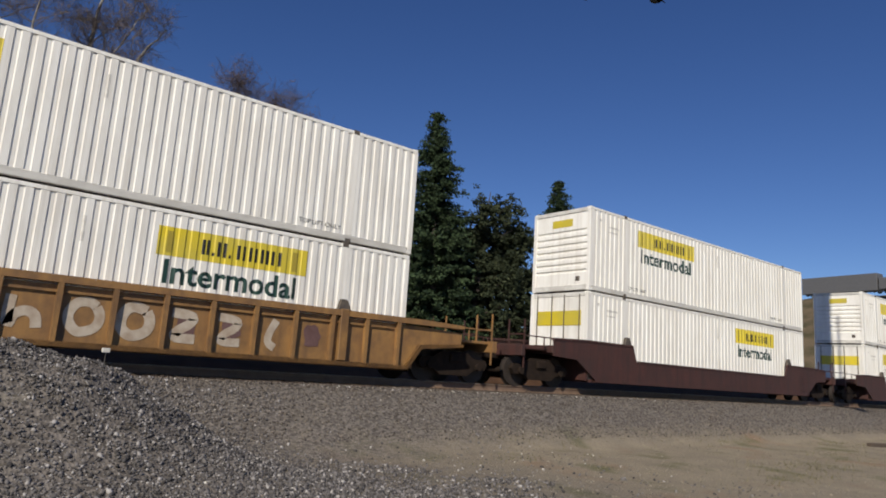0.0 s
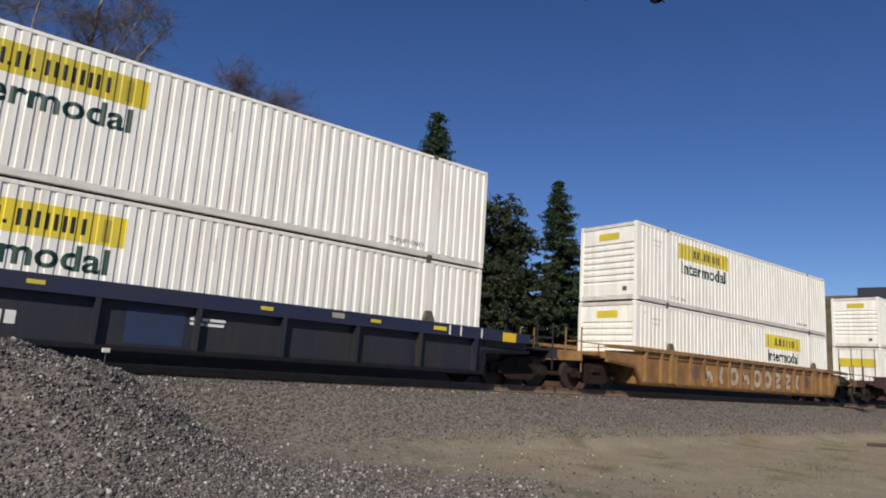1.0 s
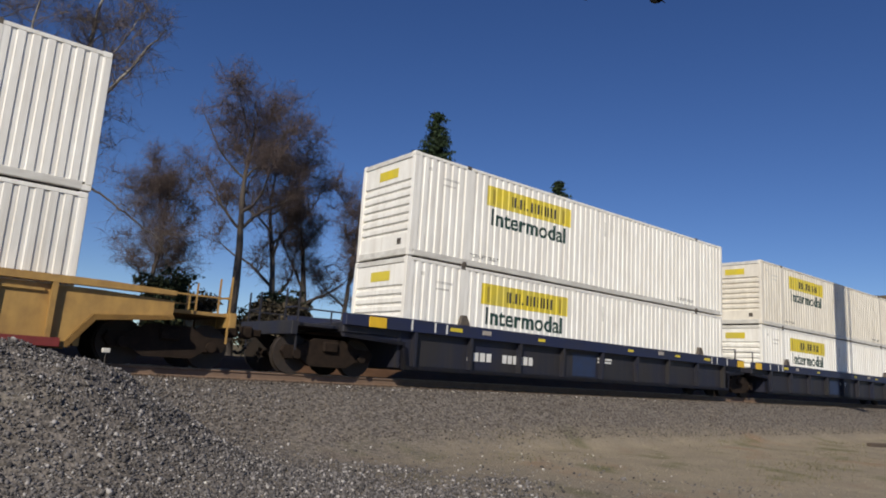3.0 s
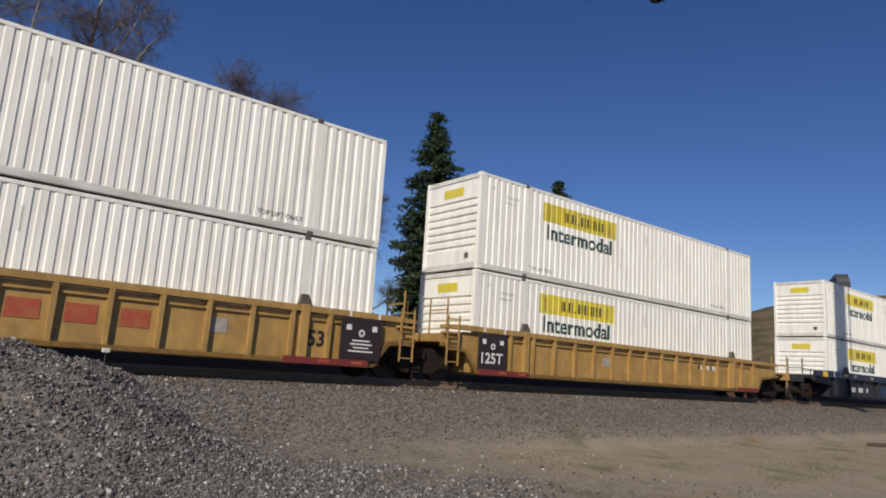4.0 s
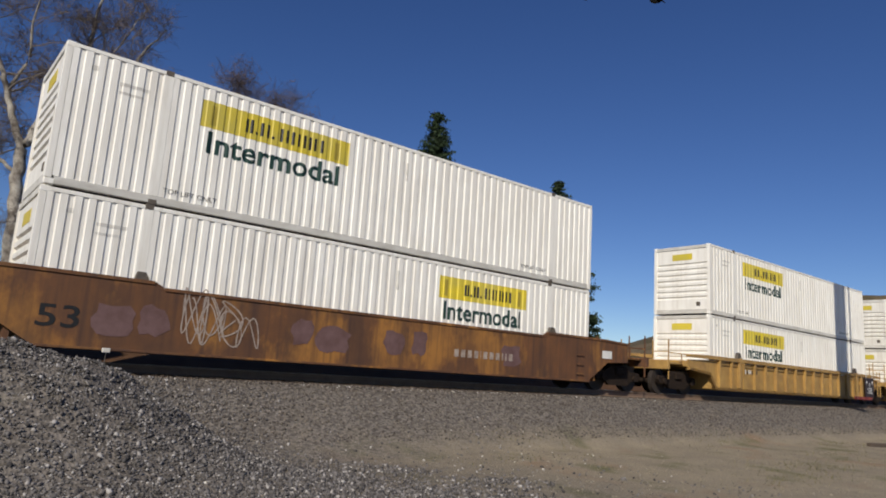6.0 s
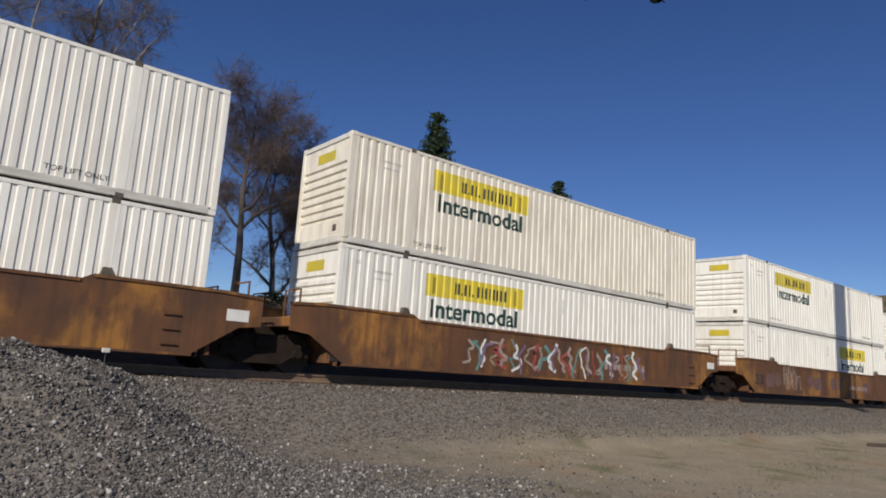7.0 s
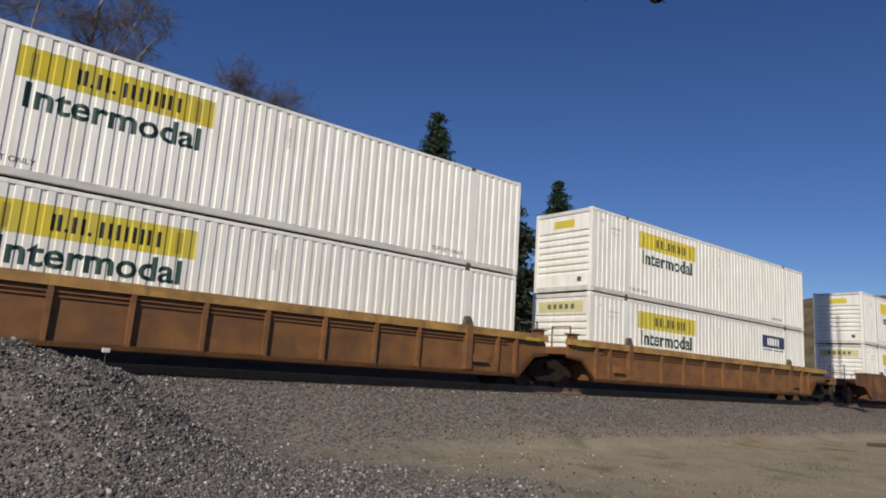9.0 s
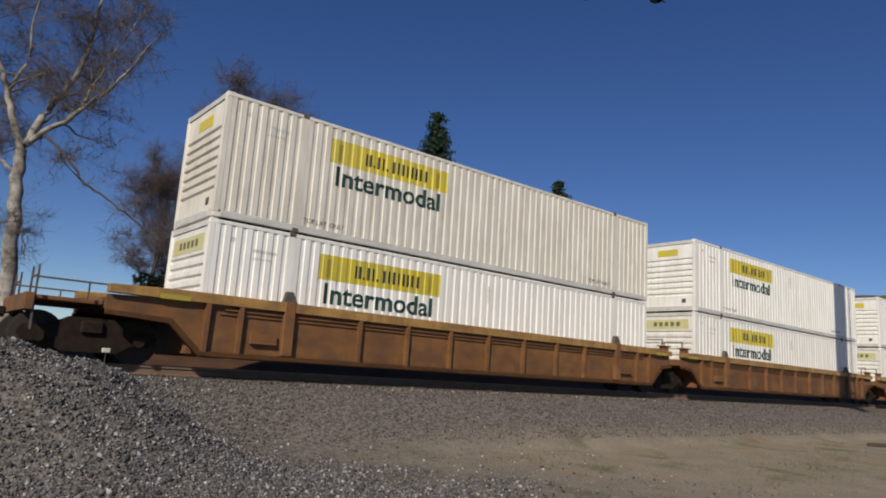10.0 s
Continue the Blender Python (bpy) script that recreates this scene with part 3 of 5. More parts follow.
def container(s, z, logo, doors=False, advert=False, label="", aged=False, wide_label=False):
    """A 53-foot corrugated steel container with its rear lower edge at s along the train."""
    box_ob = tagged(new("shipping_container"), label or "long white corrugated steel shipping container with a yellow logo band", "container", "containers on the train")

    def put(name, key, x=0.0, y=0.0, zz=0.0, turn=False, label="", parent=None):
        o = part(name, CM[key], None, parent or box_ob, label)
        o.matrix_basis = pose(x, y, zz, 0, 0, 180 if turn else 0)
        if aged and o.data.materials[0] == M["white"]:
            o.material_slots[0].link = "OBJECT"
            o.material_slots[0].material = M["cream"]
        return o

    put("side_panel", "side")
    put("side_panel", "far_side")
    put("roof", "roof")
    put("underfloor", "floor", label="dark container underside")
    for e in ("near", "far"):
        put("top_rail", "top_" + e)
        put("bottom_rail", "low_" + e, label="dirty grey bottom rail")
        put("corner_post", "post_" + e)
        put("corner_post", "post_" + ("far" if e == "near" else "near"), LENGTH, 0, 0, True)
        for x in POSTS:
            put("lifting_post", "pillar_" + e, x)
            y = -HALF + 0.074 if e == "near" else HALF - 0.074
            put("corner_casting", "casting", x, y, -0.022, label="dark steel casting")
            put("corner_casting", "casting", x, y, TALL - 0.1, label="dark steel casting")
        for x in (0.092, LENGTH - 0.092):
            y = -HALF + 0.083 if e == "near" else HALF - 0.083
            put("corner_casting", "casting_white", x, y, -0.002)
            put("corner_casting", "casting_white", x, y, TALL - 0.116)
    for x, turn in ((0.0, False), (LENGTH, True)):
        put("end_header", "end_head", x, 0, 0, turn)
        put("end_sill", "end_frame", x, 0, 0, turn)
    put("end_wall", "end", LENGTH, 0, 0, True)
    if doors:
        for key, ys in (("door_near", (-0.95, -0.28)), ("door_far", (0.28, 0.95))):
            door = put("door", key)
            for y in ys:
                put("lock_rod", "rod", 0, y, 0, parent=door, label="dark lock rod")
        put("door_band", "door_band", label="yellow logo band")
    else:
        wall = put("end_wall", "end")
        if wide_label:
            put("end_label", "end_label_wide", label="wide faded yellow logo label", parent=wall)
            for k in range(5):
                part("end_mark", CM[f"end_mark_{k}"], None, wall, "dark faded mark")
        else:
            put("end_label", "end_label", label="small yellow logo label", parent=wall)
        put("vent", "vent", parent=wall, label="dark square vent")
    band = put("logo_band", "band_" + logo, label="yellow logo band")
    for k in range(len(BRAND_LETTERS)):
        put("logo_mark", f"mark_{logo}_{k}", label="black mark", parent=band)
    for k in range(2):
        put("logo_device", f"device_{logo}_{k}", parent=band)
    put("wordmark", "word_" + logo, label="dark green word Intermodal")
    put("notice", "notice", label="small black lettering TOP LIFT ONLY")
    put("notice", "notice_fore", label="small black lettering TOP LIFT ONLY")
    for k in range(3):
        put("number_bar", f"number_{k}")
    put("placard_holder", "scuff")
    if advert:
        p = put("advertising_panel", "panel", label="navy advertising panel")
        put("panel_mark", "panel_marks", parent=p, label="white bars")
        put("tagline", "tagline", label="thin black bars of small lettering")
    MOVING.append((box_ob, s, z))
    return box_ob


# ---------------------------------------------------------------- well cars
def truck_meshes():
    d = {}
    bm = bmesh.new()
    prism(bm, [(-1.25, 0.52), (-1.18, 0.66), (-0.75, 0.68), (-0.42, 0.86), (0.42, 0.86), (0.75, 0.68), (1.18, 0.66), (1.25, 0.52), (1.15, 0.36), (0.75, 0.36),
               (0.50, 0.20), (-0.50, 0.20), (-0.75, 0.36), (-1.15, 0.36)], -0.07, 0.07)
    d["frame"] = data_of("side_frame", bm, M["steel_dark"])
    bm = bmesh.new()
    disc(bm, 0, 0.46, 0.46, -0.06, 0.06, 28)
    disc(bm, 0, 0.46, 0.49, 0.055, 0.085, 28)
    disc(bm, 0, 0.46, 0.14, -0.12, -0.055, 16)
    d["wheel"] = data_of("wheel", bm, M["wheel"])
    bm = bmesh.new()
    disc(bm, 0, 0.46, 0.09, -1.08, 1.08, 12)
    d["axle"] = data_of("axle", bm, M["steel_dark"])
    bm = bmesh.new()
    box(bm, -0.2, 0.2, -1.15, 1.15, 0.55, 0.80, 0.03)
    d["bolster"] = data_of("bolster", bm, M["steel_dark"])
    bm = bmesh.new()
    for x in (-0.22, -0.07, 0.08, 0.23):
        for k in range(5):
            bmesh.ops.create_cone(bm, cap_ends=True, segments=10, radius1=0.062, radius2=0.062, depth=0.03, matrix=Matrix.Translation((x, 0, 0.30 + 0.055 * k)))
    d["spring"] = data_of("spring_nest", bm, M["casting"])
    bm = bmesh.new()
    disc(bm, 0, 0.46, 0.11, -0.05, 0.05, 14)
    d["cap"] = data_of("bearing_cap", bm, M["steel_dark"])
    return d


TM = truck_meshes()


def truck(parent, x):
    t = new("truck")
    t.parent = parent
    t.location.x = x
    t["label"] = "dark grimy two-axle rail truck"

    def put(name, key, px=0.0, py=0.0, turn=False):
        o = part(name, TM[key], None, t)
        o.matrix_basis = pose(px, py, 0, 0, 0, 180 if turn else 0)
    for y in (-1.0, 1.0):
        put("side_frame", "frame", 0, y)
        put("spring_nest", "spring", 0, y * 1.0)
        for a in (-0.89, 0.89):
            put("wheel", "wheel", a, y * 0.76, y > 0)
            put("bearing_cap", "cap", a, y * 1.1)
    for a in (-0.89, 0.89):
        put("axle", "axle", a)
    put("bolster", "bolster")


def tip(ext, style):
    """Outline of the raised end past the well, as (distance past the well's end, z)."""
    if style == "panel":
        return ((0.02, 0.28), (0.10, 0.88), (ext, 0.98))
    if style == "ribbed":
        return ((0.0, 0.28), (0.42, 0.84), (ext, 0.98))
    if style == "stations":
        return ((0.0, 0.28), (0.66, 0.90), (ext, 0.98))
    return ((-0.25, 0.28), (0.75, 0.92), (ext, 0.98))


def side_outline(rear, front, style, top=1.40, low=0.28, mid=None):
    a, b = tip(rear, style), tip(front, style)
    L0, L1 = 0.0, LENGTH
    return [(L0 - a[0][0], low), (L1 + b[0][0], low), (L1 + b[1][0], b[1][1]), (L1 + b[2][0], b[2][1]), (L1 + b[2][0], top - 0.06), (L1 + 0.4, top),
            *(((POSTS[1] - 0.25, top), (POSTS[1] - 0.45, mid), (POSTS[0] + 0.45, mid), (POSTS[0] + 0.25, top)) if mid else ()), (L0 - 0.4, top), (L0 - a[2][0], top - 0.06), (L0 - a[2][0], a[2][1]), (L0 - a[1][0], a[1][1])]


def flat_words(text, x, z, width, tall, y, heavy=0.01):
    bm = letters(text, width, tall, heavy)
    bmesh.ops.translate(bm, verts=bm.verts, vec=(x, y, z))
    return bm


def bars(x, z, widths, tall, y, gap=0.03):
    """Plain bars in a row, for lettering."""
    out = []
    for w in widths:
        bm = bmesh.new()
        box(bm, x, x + w, y - 0.004, y, z, z + tall)
        out.append(bm)
        x += w + gap
    return out


def scrawl(rng, x, z, w, h, y, loops=3):
    """A loop of spray paint: a bent ribbon."""
    bm = bmesh.new()
    n = 30
    ph, fx, fz = (rng.uniform(0, 6), rng.uniform(0, 6)), rng.uniform(0.8, 2.0), rng.uniform(1.0, 2.6)
    pts = [(x + w / 2 + w / 2 * math.sin(ph[0] + fx * k / n * math.tau), z + h / 2 + h / 2 * math.cos(ph[1] + fz * k / n * math.tau)) for k in range(n + 1)]
    rows = []
    for k, (px, pz) in enumerate(pts):
        a, b = pts[max(k - 1, 0)], pts[min(k + 1, n)]
        d = Vector((b[0] - a[0], b[1] - a[1]))
        d = d.normalized() if d.length else Vector((1, 0))
        t = 0.014
        rows.append([bm.verts.new((px - d.y * t, y - 0.0005 * (k % 2), pz + d.x * t)), bm.verts.new((px + d.y * t, y - 0.0005 * (k % 2), pz - d.x * t))])
    for a, b in zip(rows, rows[1:]):
        bm.faces.new((a[0], a[1], b[1], b[0]))
    return bm


def stroke(pts, half, y):
    """A broad painted line through points in x and z."""
    bm = bmesh.new()
    rows = []
    n = len(pts) - 1
    for k, (px, pz) in enumerate(pts):
        a, b = pts[max(k - 1, 0)], pts[min(k + 1, n)]
        d = Vector((b[0] - a[0], b[1] - a[1])).normalized()
        rows.append([bm.verts.new((px - d.y * half, y, pz + d.x * half)), bm.verts.new((px + d.y * half, y, pz - d.x * half))])
    for a, b in zip(rows, rows[1:]):
        bm.faces.new((a[0], a[1], b[1], b[0]))
    return bm


def rounded(pts, times=2):
    """Cuts the corners of a line of points."""
    for _ in range(times):
        cut = [pts[0]]
        for (ax, az), (bx, bz) in zip(pts, pts[1:]):
            cut += [(0.75 * ax + 0.25 * bx, 0.75 * az + 0.25 * bz), (0.25 * ax + 0.75 * bx, 0.25 * az + 0.75 * bz)]
        pts = cut + [pts[-1]]
    return pts


def blob(bm, rng, cx, cz, w, h, y):
    """A fat painted letter shape with bulging edges."""
    n = 14
    vs = []
    for k in range(n):
        a = k * math.tau / n
        r = 1 + 0.16 * math.sin(3 * a + rng.uniform(0, 6)) + rng.uniform(-0.08, 0.08)
        c, s = math.cos(a), math.sin(a)
        sq = 1 / max(abs(c), abs(s)) ** 0.6
        vs.append(bm.verts.new((cx + w / 2 * c * r * sq, y, cz + h / 2 * s * min(r, 1.05) * sq)))
    bm.faces.new(vs)


WELL_CACHE = {}


def well_car(s, style, paint, rear, front, label, plates="", deco=""):
    """A well car unit. rear, front: 'couple' (own truck, coupler, railing) or 'joint' (shared truck, on the unit ahead)."""
    car = tagged(new("well_car"), label, "railcar", "well cars of the train")
    material = M[paint]
    ext = {"couple": 1.85, "joint": 1.25}
    er, ef = ext[rear], ext[front]
    key = (style, paint, rear, front)
    cache = WELL_CACHE.setdefault(key, {})

    def cached(name, tag, make, mt=material, label="", parent=None):
        if tag not in cache:
            cache[tag] = data_of(name, make(), mt)
        return part(name, cache[tag], None, parent or car, label)

    crest, middle = (1.58, 1.06) if paint == "maroon_car" else (1.68, 1.57)
    for s_ in (-1, 1):
        y_plate = (1.46, 1.52) if style == "smooth" else (1.35, 1.39) if style == "panel" else (1.40, 1.44)

        def plate():
            bm = bmesh.new()
            top = 1.40 if style != "smooth" else crest
            return prism(bm, side_outline(er, ef, style, top, 0.28, middle if style == "smooth" else None), *sorted((s_ * y_plate[0], s_ * y_plate[1])))
        side = cached("side_plate", f"plate{s_}", plate)
        if style != "smooth":
            def chord():
                bm = bmesh.new()
                zt, zl = (1.56, 1.24) if style == "panel" else (1.58, 1.37) if style == "stations" else (1.58, 1.44)
                o = [(-er, zl), (-0.5, zl), (LENGTH + 0.5, zl), (LENGTH + ef, zl), (LENGTH + ef, zt - 0.04), (LENGTH + 0.5, zt), (-0.5, zt), (-er, zt - 0.04)]
                prism(bm, o, *sorted((s_ * 1.36, s_ * 1.56)))
                bmesh.ops.bevel(bm, geom=bm.edges[:], offset=0.012, segments=1, affect="EDGES")
                return bm
            cached("top_chord", f"chord{s_}", chord, M["brown_chord"] if style == "stations" else M["blue_chord"] if style == "panel" else material)

            def sill():
                bm = bmesh.new()
                (d0, _), (d1, h1), _ = tip(1.0, style)
                o = [(-d0, 0.27), (LENGTH + d0, 0.27), (LENGTH + d1, h1 - 0.02), (LENGTH + ef, 0.955), (LENGTH + ef, 1.04), (LENGTH + d1 - 0.06, h1 + 0.08),
                     (LENGTH + d0 - 0.06, 0.37), (0.06 - d0, 0.37), (0.06 - d1, h1 + 0.08), (-er, 1.04), (-er, 0.955), (-d1, h1 - 0.02)]
                return prism(bm, o, *sorted((s_ * 1.40, s_ * 1.545)))
            cached("bottom_sill", f"sill{s_}", sill)
            if style == "ribbed":
                xs = [0.35 + k * (LENGTH - 0.7) / 16 for k in range(17)]
            elif style == "stations":
                xs = [0.12, 0.85, 3.9, 5.35, 6.8, 8.2, 9.65, 11.1, 12.45, LENGTH - 0.85, LENGTH - 0.12]
            else:
                xs = [0.3 + k * (LENGTH - 0.6) / 8 for k in range(9)]

            def rib():
                bm = bmesh.new()
                w = 0.05
                vs = [(-w, 1.375 if style == "stations" else 1.24 if style == "panel" else 1.445), (w, 1.375 if style == "stations" else 1.24 if style == "panel" else 1.445), (w * 0.8, 0.36), (-w * 0.8, 0.36)]
                a = [bm.verts.new((x, s_ * (1.388 if style == "panel" else 1.438), z)) for x, z in vs]
                b = [bm.verts.new((x, s_ * (1.555 if z > 1 else 1.545), z)) for x, z in vs]
                bm.faces.new(a)
                bm.faces.new(b[::-1])
                for i in range(4):
                    bm.faces.new((a[i], b[i], b[(i + 1) % 4], a[(i + 1) % 4]))
                return bm
            for x in xs:
                r = cached("rib", f"rib{s_}", rib)
                r.location.x = x
            if style in ("ribbed", "stations"):
                def flange():
                    bm = bmesh.new()
                    return box(bm, 0.5, LENGTH - 0.5, *sorted((s_ * 1.44, s_ * 1.49)), 1.26, 1.31)
                cached("flange", f"flange{s_}", flange)
            if style == "stations":
                def web():
                    bm = bmesh.new()
                    return box(bm, 0.4, LENGTH - 0.4, *sorted((s_ * 1.44, s_ * 1.475)), 1.17, 1.205)
                cached("flange", f"web{s_}", web)
                for x0 in (POSTS[0] - 0.86, POSTS[1] + 0.2):
                    def brace():
                        bm = bmesh.new()
                        box(bm, 0.0, 0.62, *sorted((s_ * 1.44, s_ * 1.54)), 0.60, 0.66, 0.006)
                        return box(bm, 0.0, 0.62, *sorted((s_ * 1.44, s_ * 1.515)), 0.66, 0.82, 0.006)
                    cached("step_brace", f"brace{s_}", brace).location.x = x0
        else:
            def lip():
                bm = bmesh.new()
                ys = sorted((s_ * 1.40, s_ * 1.545))
                for d, e_ in ((-1, er), (1, ef)):
                    def go(v):
                        return -v if d < 0 else LENGTH + v
                    inner = POSTS[0] + 0.24 if d < 0 else POSTS[1] - 0.24
                    prism(bm, [(go(e_), crest - 0.12), (go(0.4), crest - 0.06), (inner, crest - 0.06), (inner, crest + 0.005), (go(0.4), crest + 0.005), (go(e_), crest - 0.05)], *ys)
                box(bm, POSTS[0] + 0.46, POSTS[1] - 0.46, *ys, middle - 0.06, middle + 0.005)
                return bm
            cached("top_lip", f"lip{s_}", lip)

            def foot():
                bm = bmesh.new()
                return box(bm, 0.2, LENGTH - 0.2, *sorted((s_ * 1.40, s_ * 1.55)), 0.25, 0.30, 0.008)
            cached("bottom_sill", f"foot{s_}", foot)
        if style in ("stations", "ribbed"):
            for x in POSTS:
                def station():
                    bm = bmesh.new()
                    w = 0.13 if style == "stations" else 0.11
                    return box(bm, -w, w, *sorted((s_ * 1.40, s_ * 1.572)), 0.38, 1.60, 0.012)
                st = cached("station_post", f"station{s_}", station)
                st.location.x = x
        for x in POSTS:
            def guide():
                bm = bmesh.new()
                return prism(bm, [(-0.17, 1.57), (0.19, 1.57), (0.13, 1.72), (0.06, 1.84), (-0.09, 1.84), (-0.12, 1.72)], *sorted((s_ * 1.38, s_ * 1.50)))
            g = cached("container_guide", f"guide{s_}", guide, M["casting"], "dark container guide")
            g.location.x = x
    def floor_():
        bm = bmesh.new()
        for k in range(9):
            x = 0.3 + k * (LENGTH - 0.6) / 8
            box(bm, x - 0.25, x + 0.25, -1.44, 1.44, 0.24, 0.345)
        box(bm, 0.1, LENGTH - 0.1, -1.44, -1.30, 0.25, 0.335)
        box(bm, 0.1, LENGTH - 0.1, 1.30, 1.44, 0.25, 0.335)
        return bm
    cached("well_floor", "floor", floor_)
    for end, e, kind in ((-1, er, rear), (1, ef, front)):
        def at(d):
            return -d if end < 0 else LENGTH + d

        def deck():
            bm = bmesh.new()
            box(bm, *sorted((at(0.12), at(e - 0.01))), -1.43, 1.43, 1.06, 1.30, 0.02)
            box(bm, *sorted((at(0.1), at(0.2))), -1.43, 1.43, 0.30, 1.06)
            return bm
        cached("end_deck", f"deck{end}", deck)

        def sill_():
            bm = bmesh.new()
            reach = 3.35 if kind == "couple" else 1.67
            return box(bm, *sorted((at(0.2), at(reach))), -0.33, 0.33, 0.78, 1.10, 0.03)
        cached("centre_sill", f"sill{end}", sill_, M["steel_dark"], "dark centre sill")
        if kind == "couple":
            def platform():
                bm = bmesh.new()
                box(bm, *sorted((at(e + 0.01), at(3.15))), -1.25, 1.25, 1.12, 1.20, 0.01)
                box(bm, *sorted((at(3.05), at(3.2))), -1.45, 1.45, 0.90, 1.22, 0.01)
                return bm
            cached("end_platform", f"platform{end}", platform)

            def coupler():
                bm = bmesh.new()
                box(bm, *sorted((at(3.3), at(3.62))), -0.10, 0.10, 0.80, 0.98, 0.03)
                box(bm, *sorted((at(3.55), at(3.80))), -0.16, 0.12, 0.74, 1.04, 0.04)
                return bm
            cached("coupler", f"coupler{end}", coupler, M["steel_dark"], "dark steel coupler")
            for y in (-1.38, -0.72, 0.72, 1.38):
                def stanchion():
                    bm = bmesh.new()
                    return box(bm, *sorted((at(3.025), at(3.06))), -0.02, 0.02, 0.55, 1.75 if style == "stations" else 2.0)
                st = cached("stanchion", f"stanchion{end}", stanchion, M["casting"] if style == "stations" else material)
                st.location.y = y
            for z in (1.55,):
                for y0, y1 in ((-1.38, -0.72), (0.72, 1.38)):
                    def bar_():
                        bm = bmesh.new()
                        return box(bm, *sorted((at(3.03), at(3.06))), y0, y1, z - 0.018, z + 0.018)
                    cached("handrail", f"bar{end}{y0}{z}", bar_)

            for y in (-1.38, 1.38):
                def side_rail():
                    bm = bmesh.new()
                    box(bm, *sorted((at(e - 0.1), at(3.03))), -0.016, 0.016, 1.50, 1.535)
                    return box(bm, *sorted((at(e + 0.3), at(e + 0.33))), -0.014, 0.014, 1.2, 1.50)
                cached("handrail", f"siderail{end}", side_rail, M["casting"] if style == "stations" else material).location.y = y

            def hose():
                bm = bmesh.new()
                prev = None
                for k in range(9):
                    a = k / 8
                    p = (at(3.3 + 0.42 * a), 0.42, 0.82 - 0.42 * math.sin(a * math.pi * 0.62))
                    box(bm, p[0] - 0.035, p[0] + 0.035, p[1] - 0.025, p[1] + 0.025, p[2] - 0.035, p[2] + 0.035)
                return bm
            cached("air_hose", f"hose{end}", hose, M["ink_black"], "black rubber hose")
            truck(car, at(1.95))
        elif end < 0:
            truck(car, at(1.675))
        if kind == "joint" and style == "stations":
            for y in (-1.40, 1.22):
                def end_post():
                    bm = bmesh.new()
                    box(bm, *sorted((at(0.80), at(1.12))), -0.10, 0.10, 1.30, 1.70, 0.012)
                    return box(bm, *sorted((at(0.72), at(1.20))), -0.14, 0.14, 1.70, 1.74, 0.006)
                cached("end_post", f"endpost{end}", end_post).location.y = y
        if kind == "joint":
            for y in (-1.32, -0.55, 0.55, 1.32):
                def iron():
                    bm = bmesh.new()
                    return box(bm, *sorted((at(0.95), at(0.985))), -0.018, 0.018, 1.28, 2.30 if style == "ribbed" else 1.98)
                g = cached("grab_iron", f"iron{end}", iron, M["casting"] if style == "stations" else material)
                g.location.y = y
            for y in (-1.32, 0.55):
                def loop():
                    bm = bmesh.new()
                    return box(bm, *sorted((at(0.955), at(0.98))), 0, 0.77, 1.945, 1.98)
                g = cached("handrail", f"loop{end}", loop, M["casting"] if style == "stations" else material)
                g.location.y = y
        if style == "ribbed" and kind == "joint":
            def stile():
                bm = bmesh.new()
                return box(bm, -0.02, 0.02, -1.60, -1.565, 0.46, 1.80)
            for d in (e - 0.52, e - 0.12):
                cached("ladder_stile", f"stile{end}", stile).location.x = at(d)

            def tread():
                bm = bmesh.new()
                return box(bm, -0.18, 0.18, -1.595, -1.57, -0.014, 0.014)
            for z in (0.55, 0.88, 1.21, 1.70):
                t_ = cached("ladder_rung", f"tread{end}", tread)
                t_.location.x, t_.location.z = at(e - 0.32), z

            def bracket():
                bm = bmesh.new()
                return box(bm, -0.28, 0.28, -1.575, -1.42, 1.30, 1.36, 0.006)
            cached("ladder_bracket", f"bracket{end}", bracket).location.x = at(e - 0.32)
    # ladder treads at the ends of the side
    for x in (LENGTH - 0.9,):
        for z in (0.5, 0.8, 1.1):
            def rung():
                bm = bmesh.new()
                return box(bm, 0, 0.35, -1.585, -1.565, -0.012, 0.012)
            if style == "smooth":
                g = cached("rung", "rung", rung)
                g.location.x, g.location.z = x, z
    decorate(car, style, plates, deco, er, ef)
    MOVING.append((car, s, 0.0))
    return car


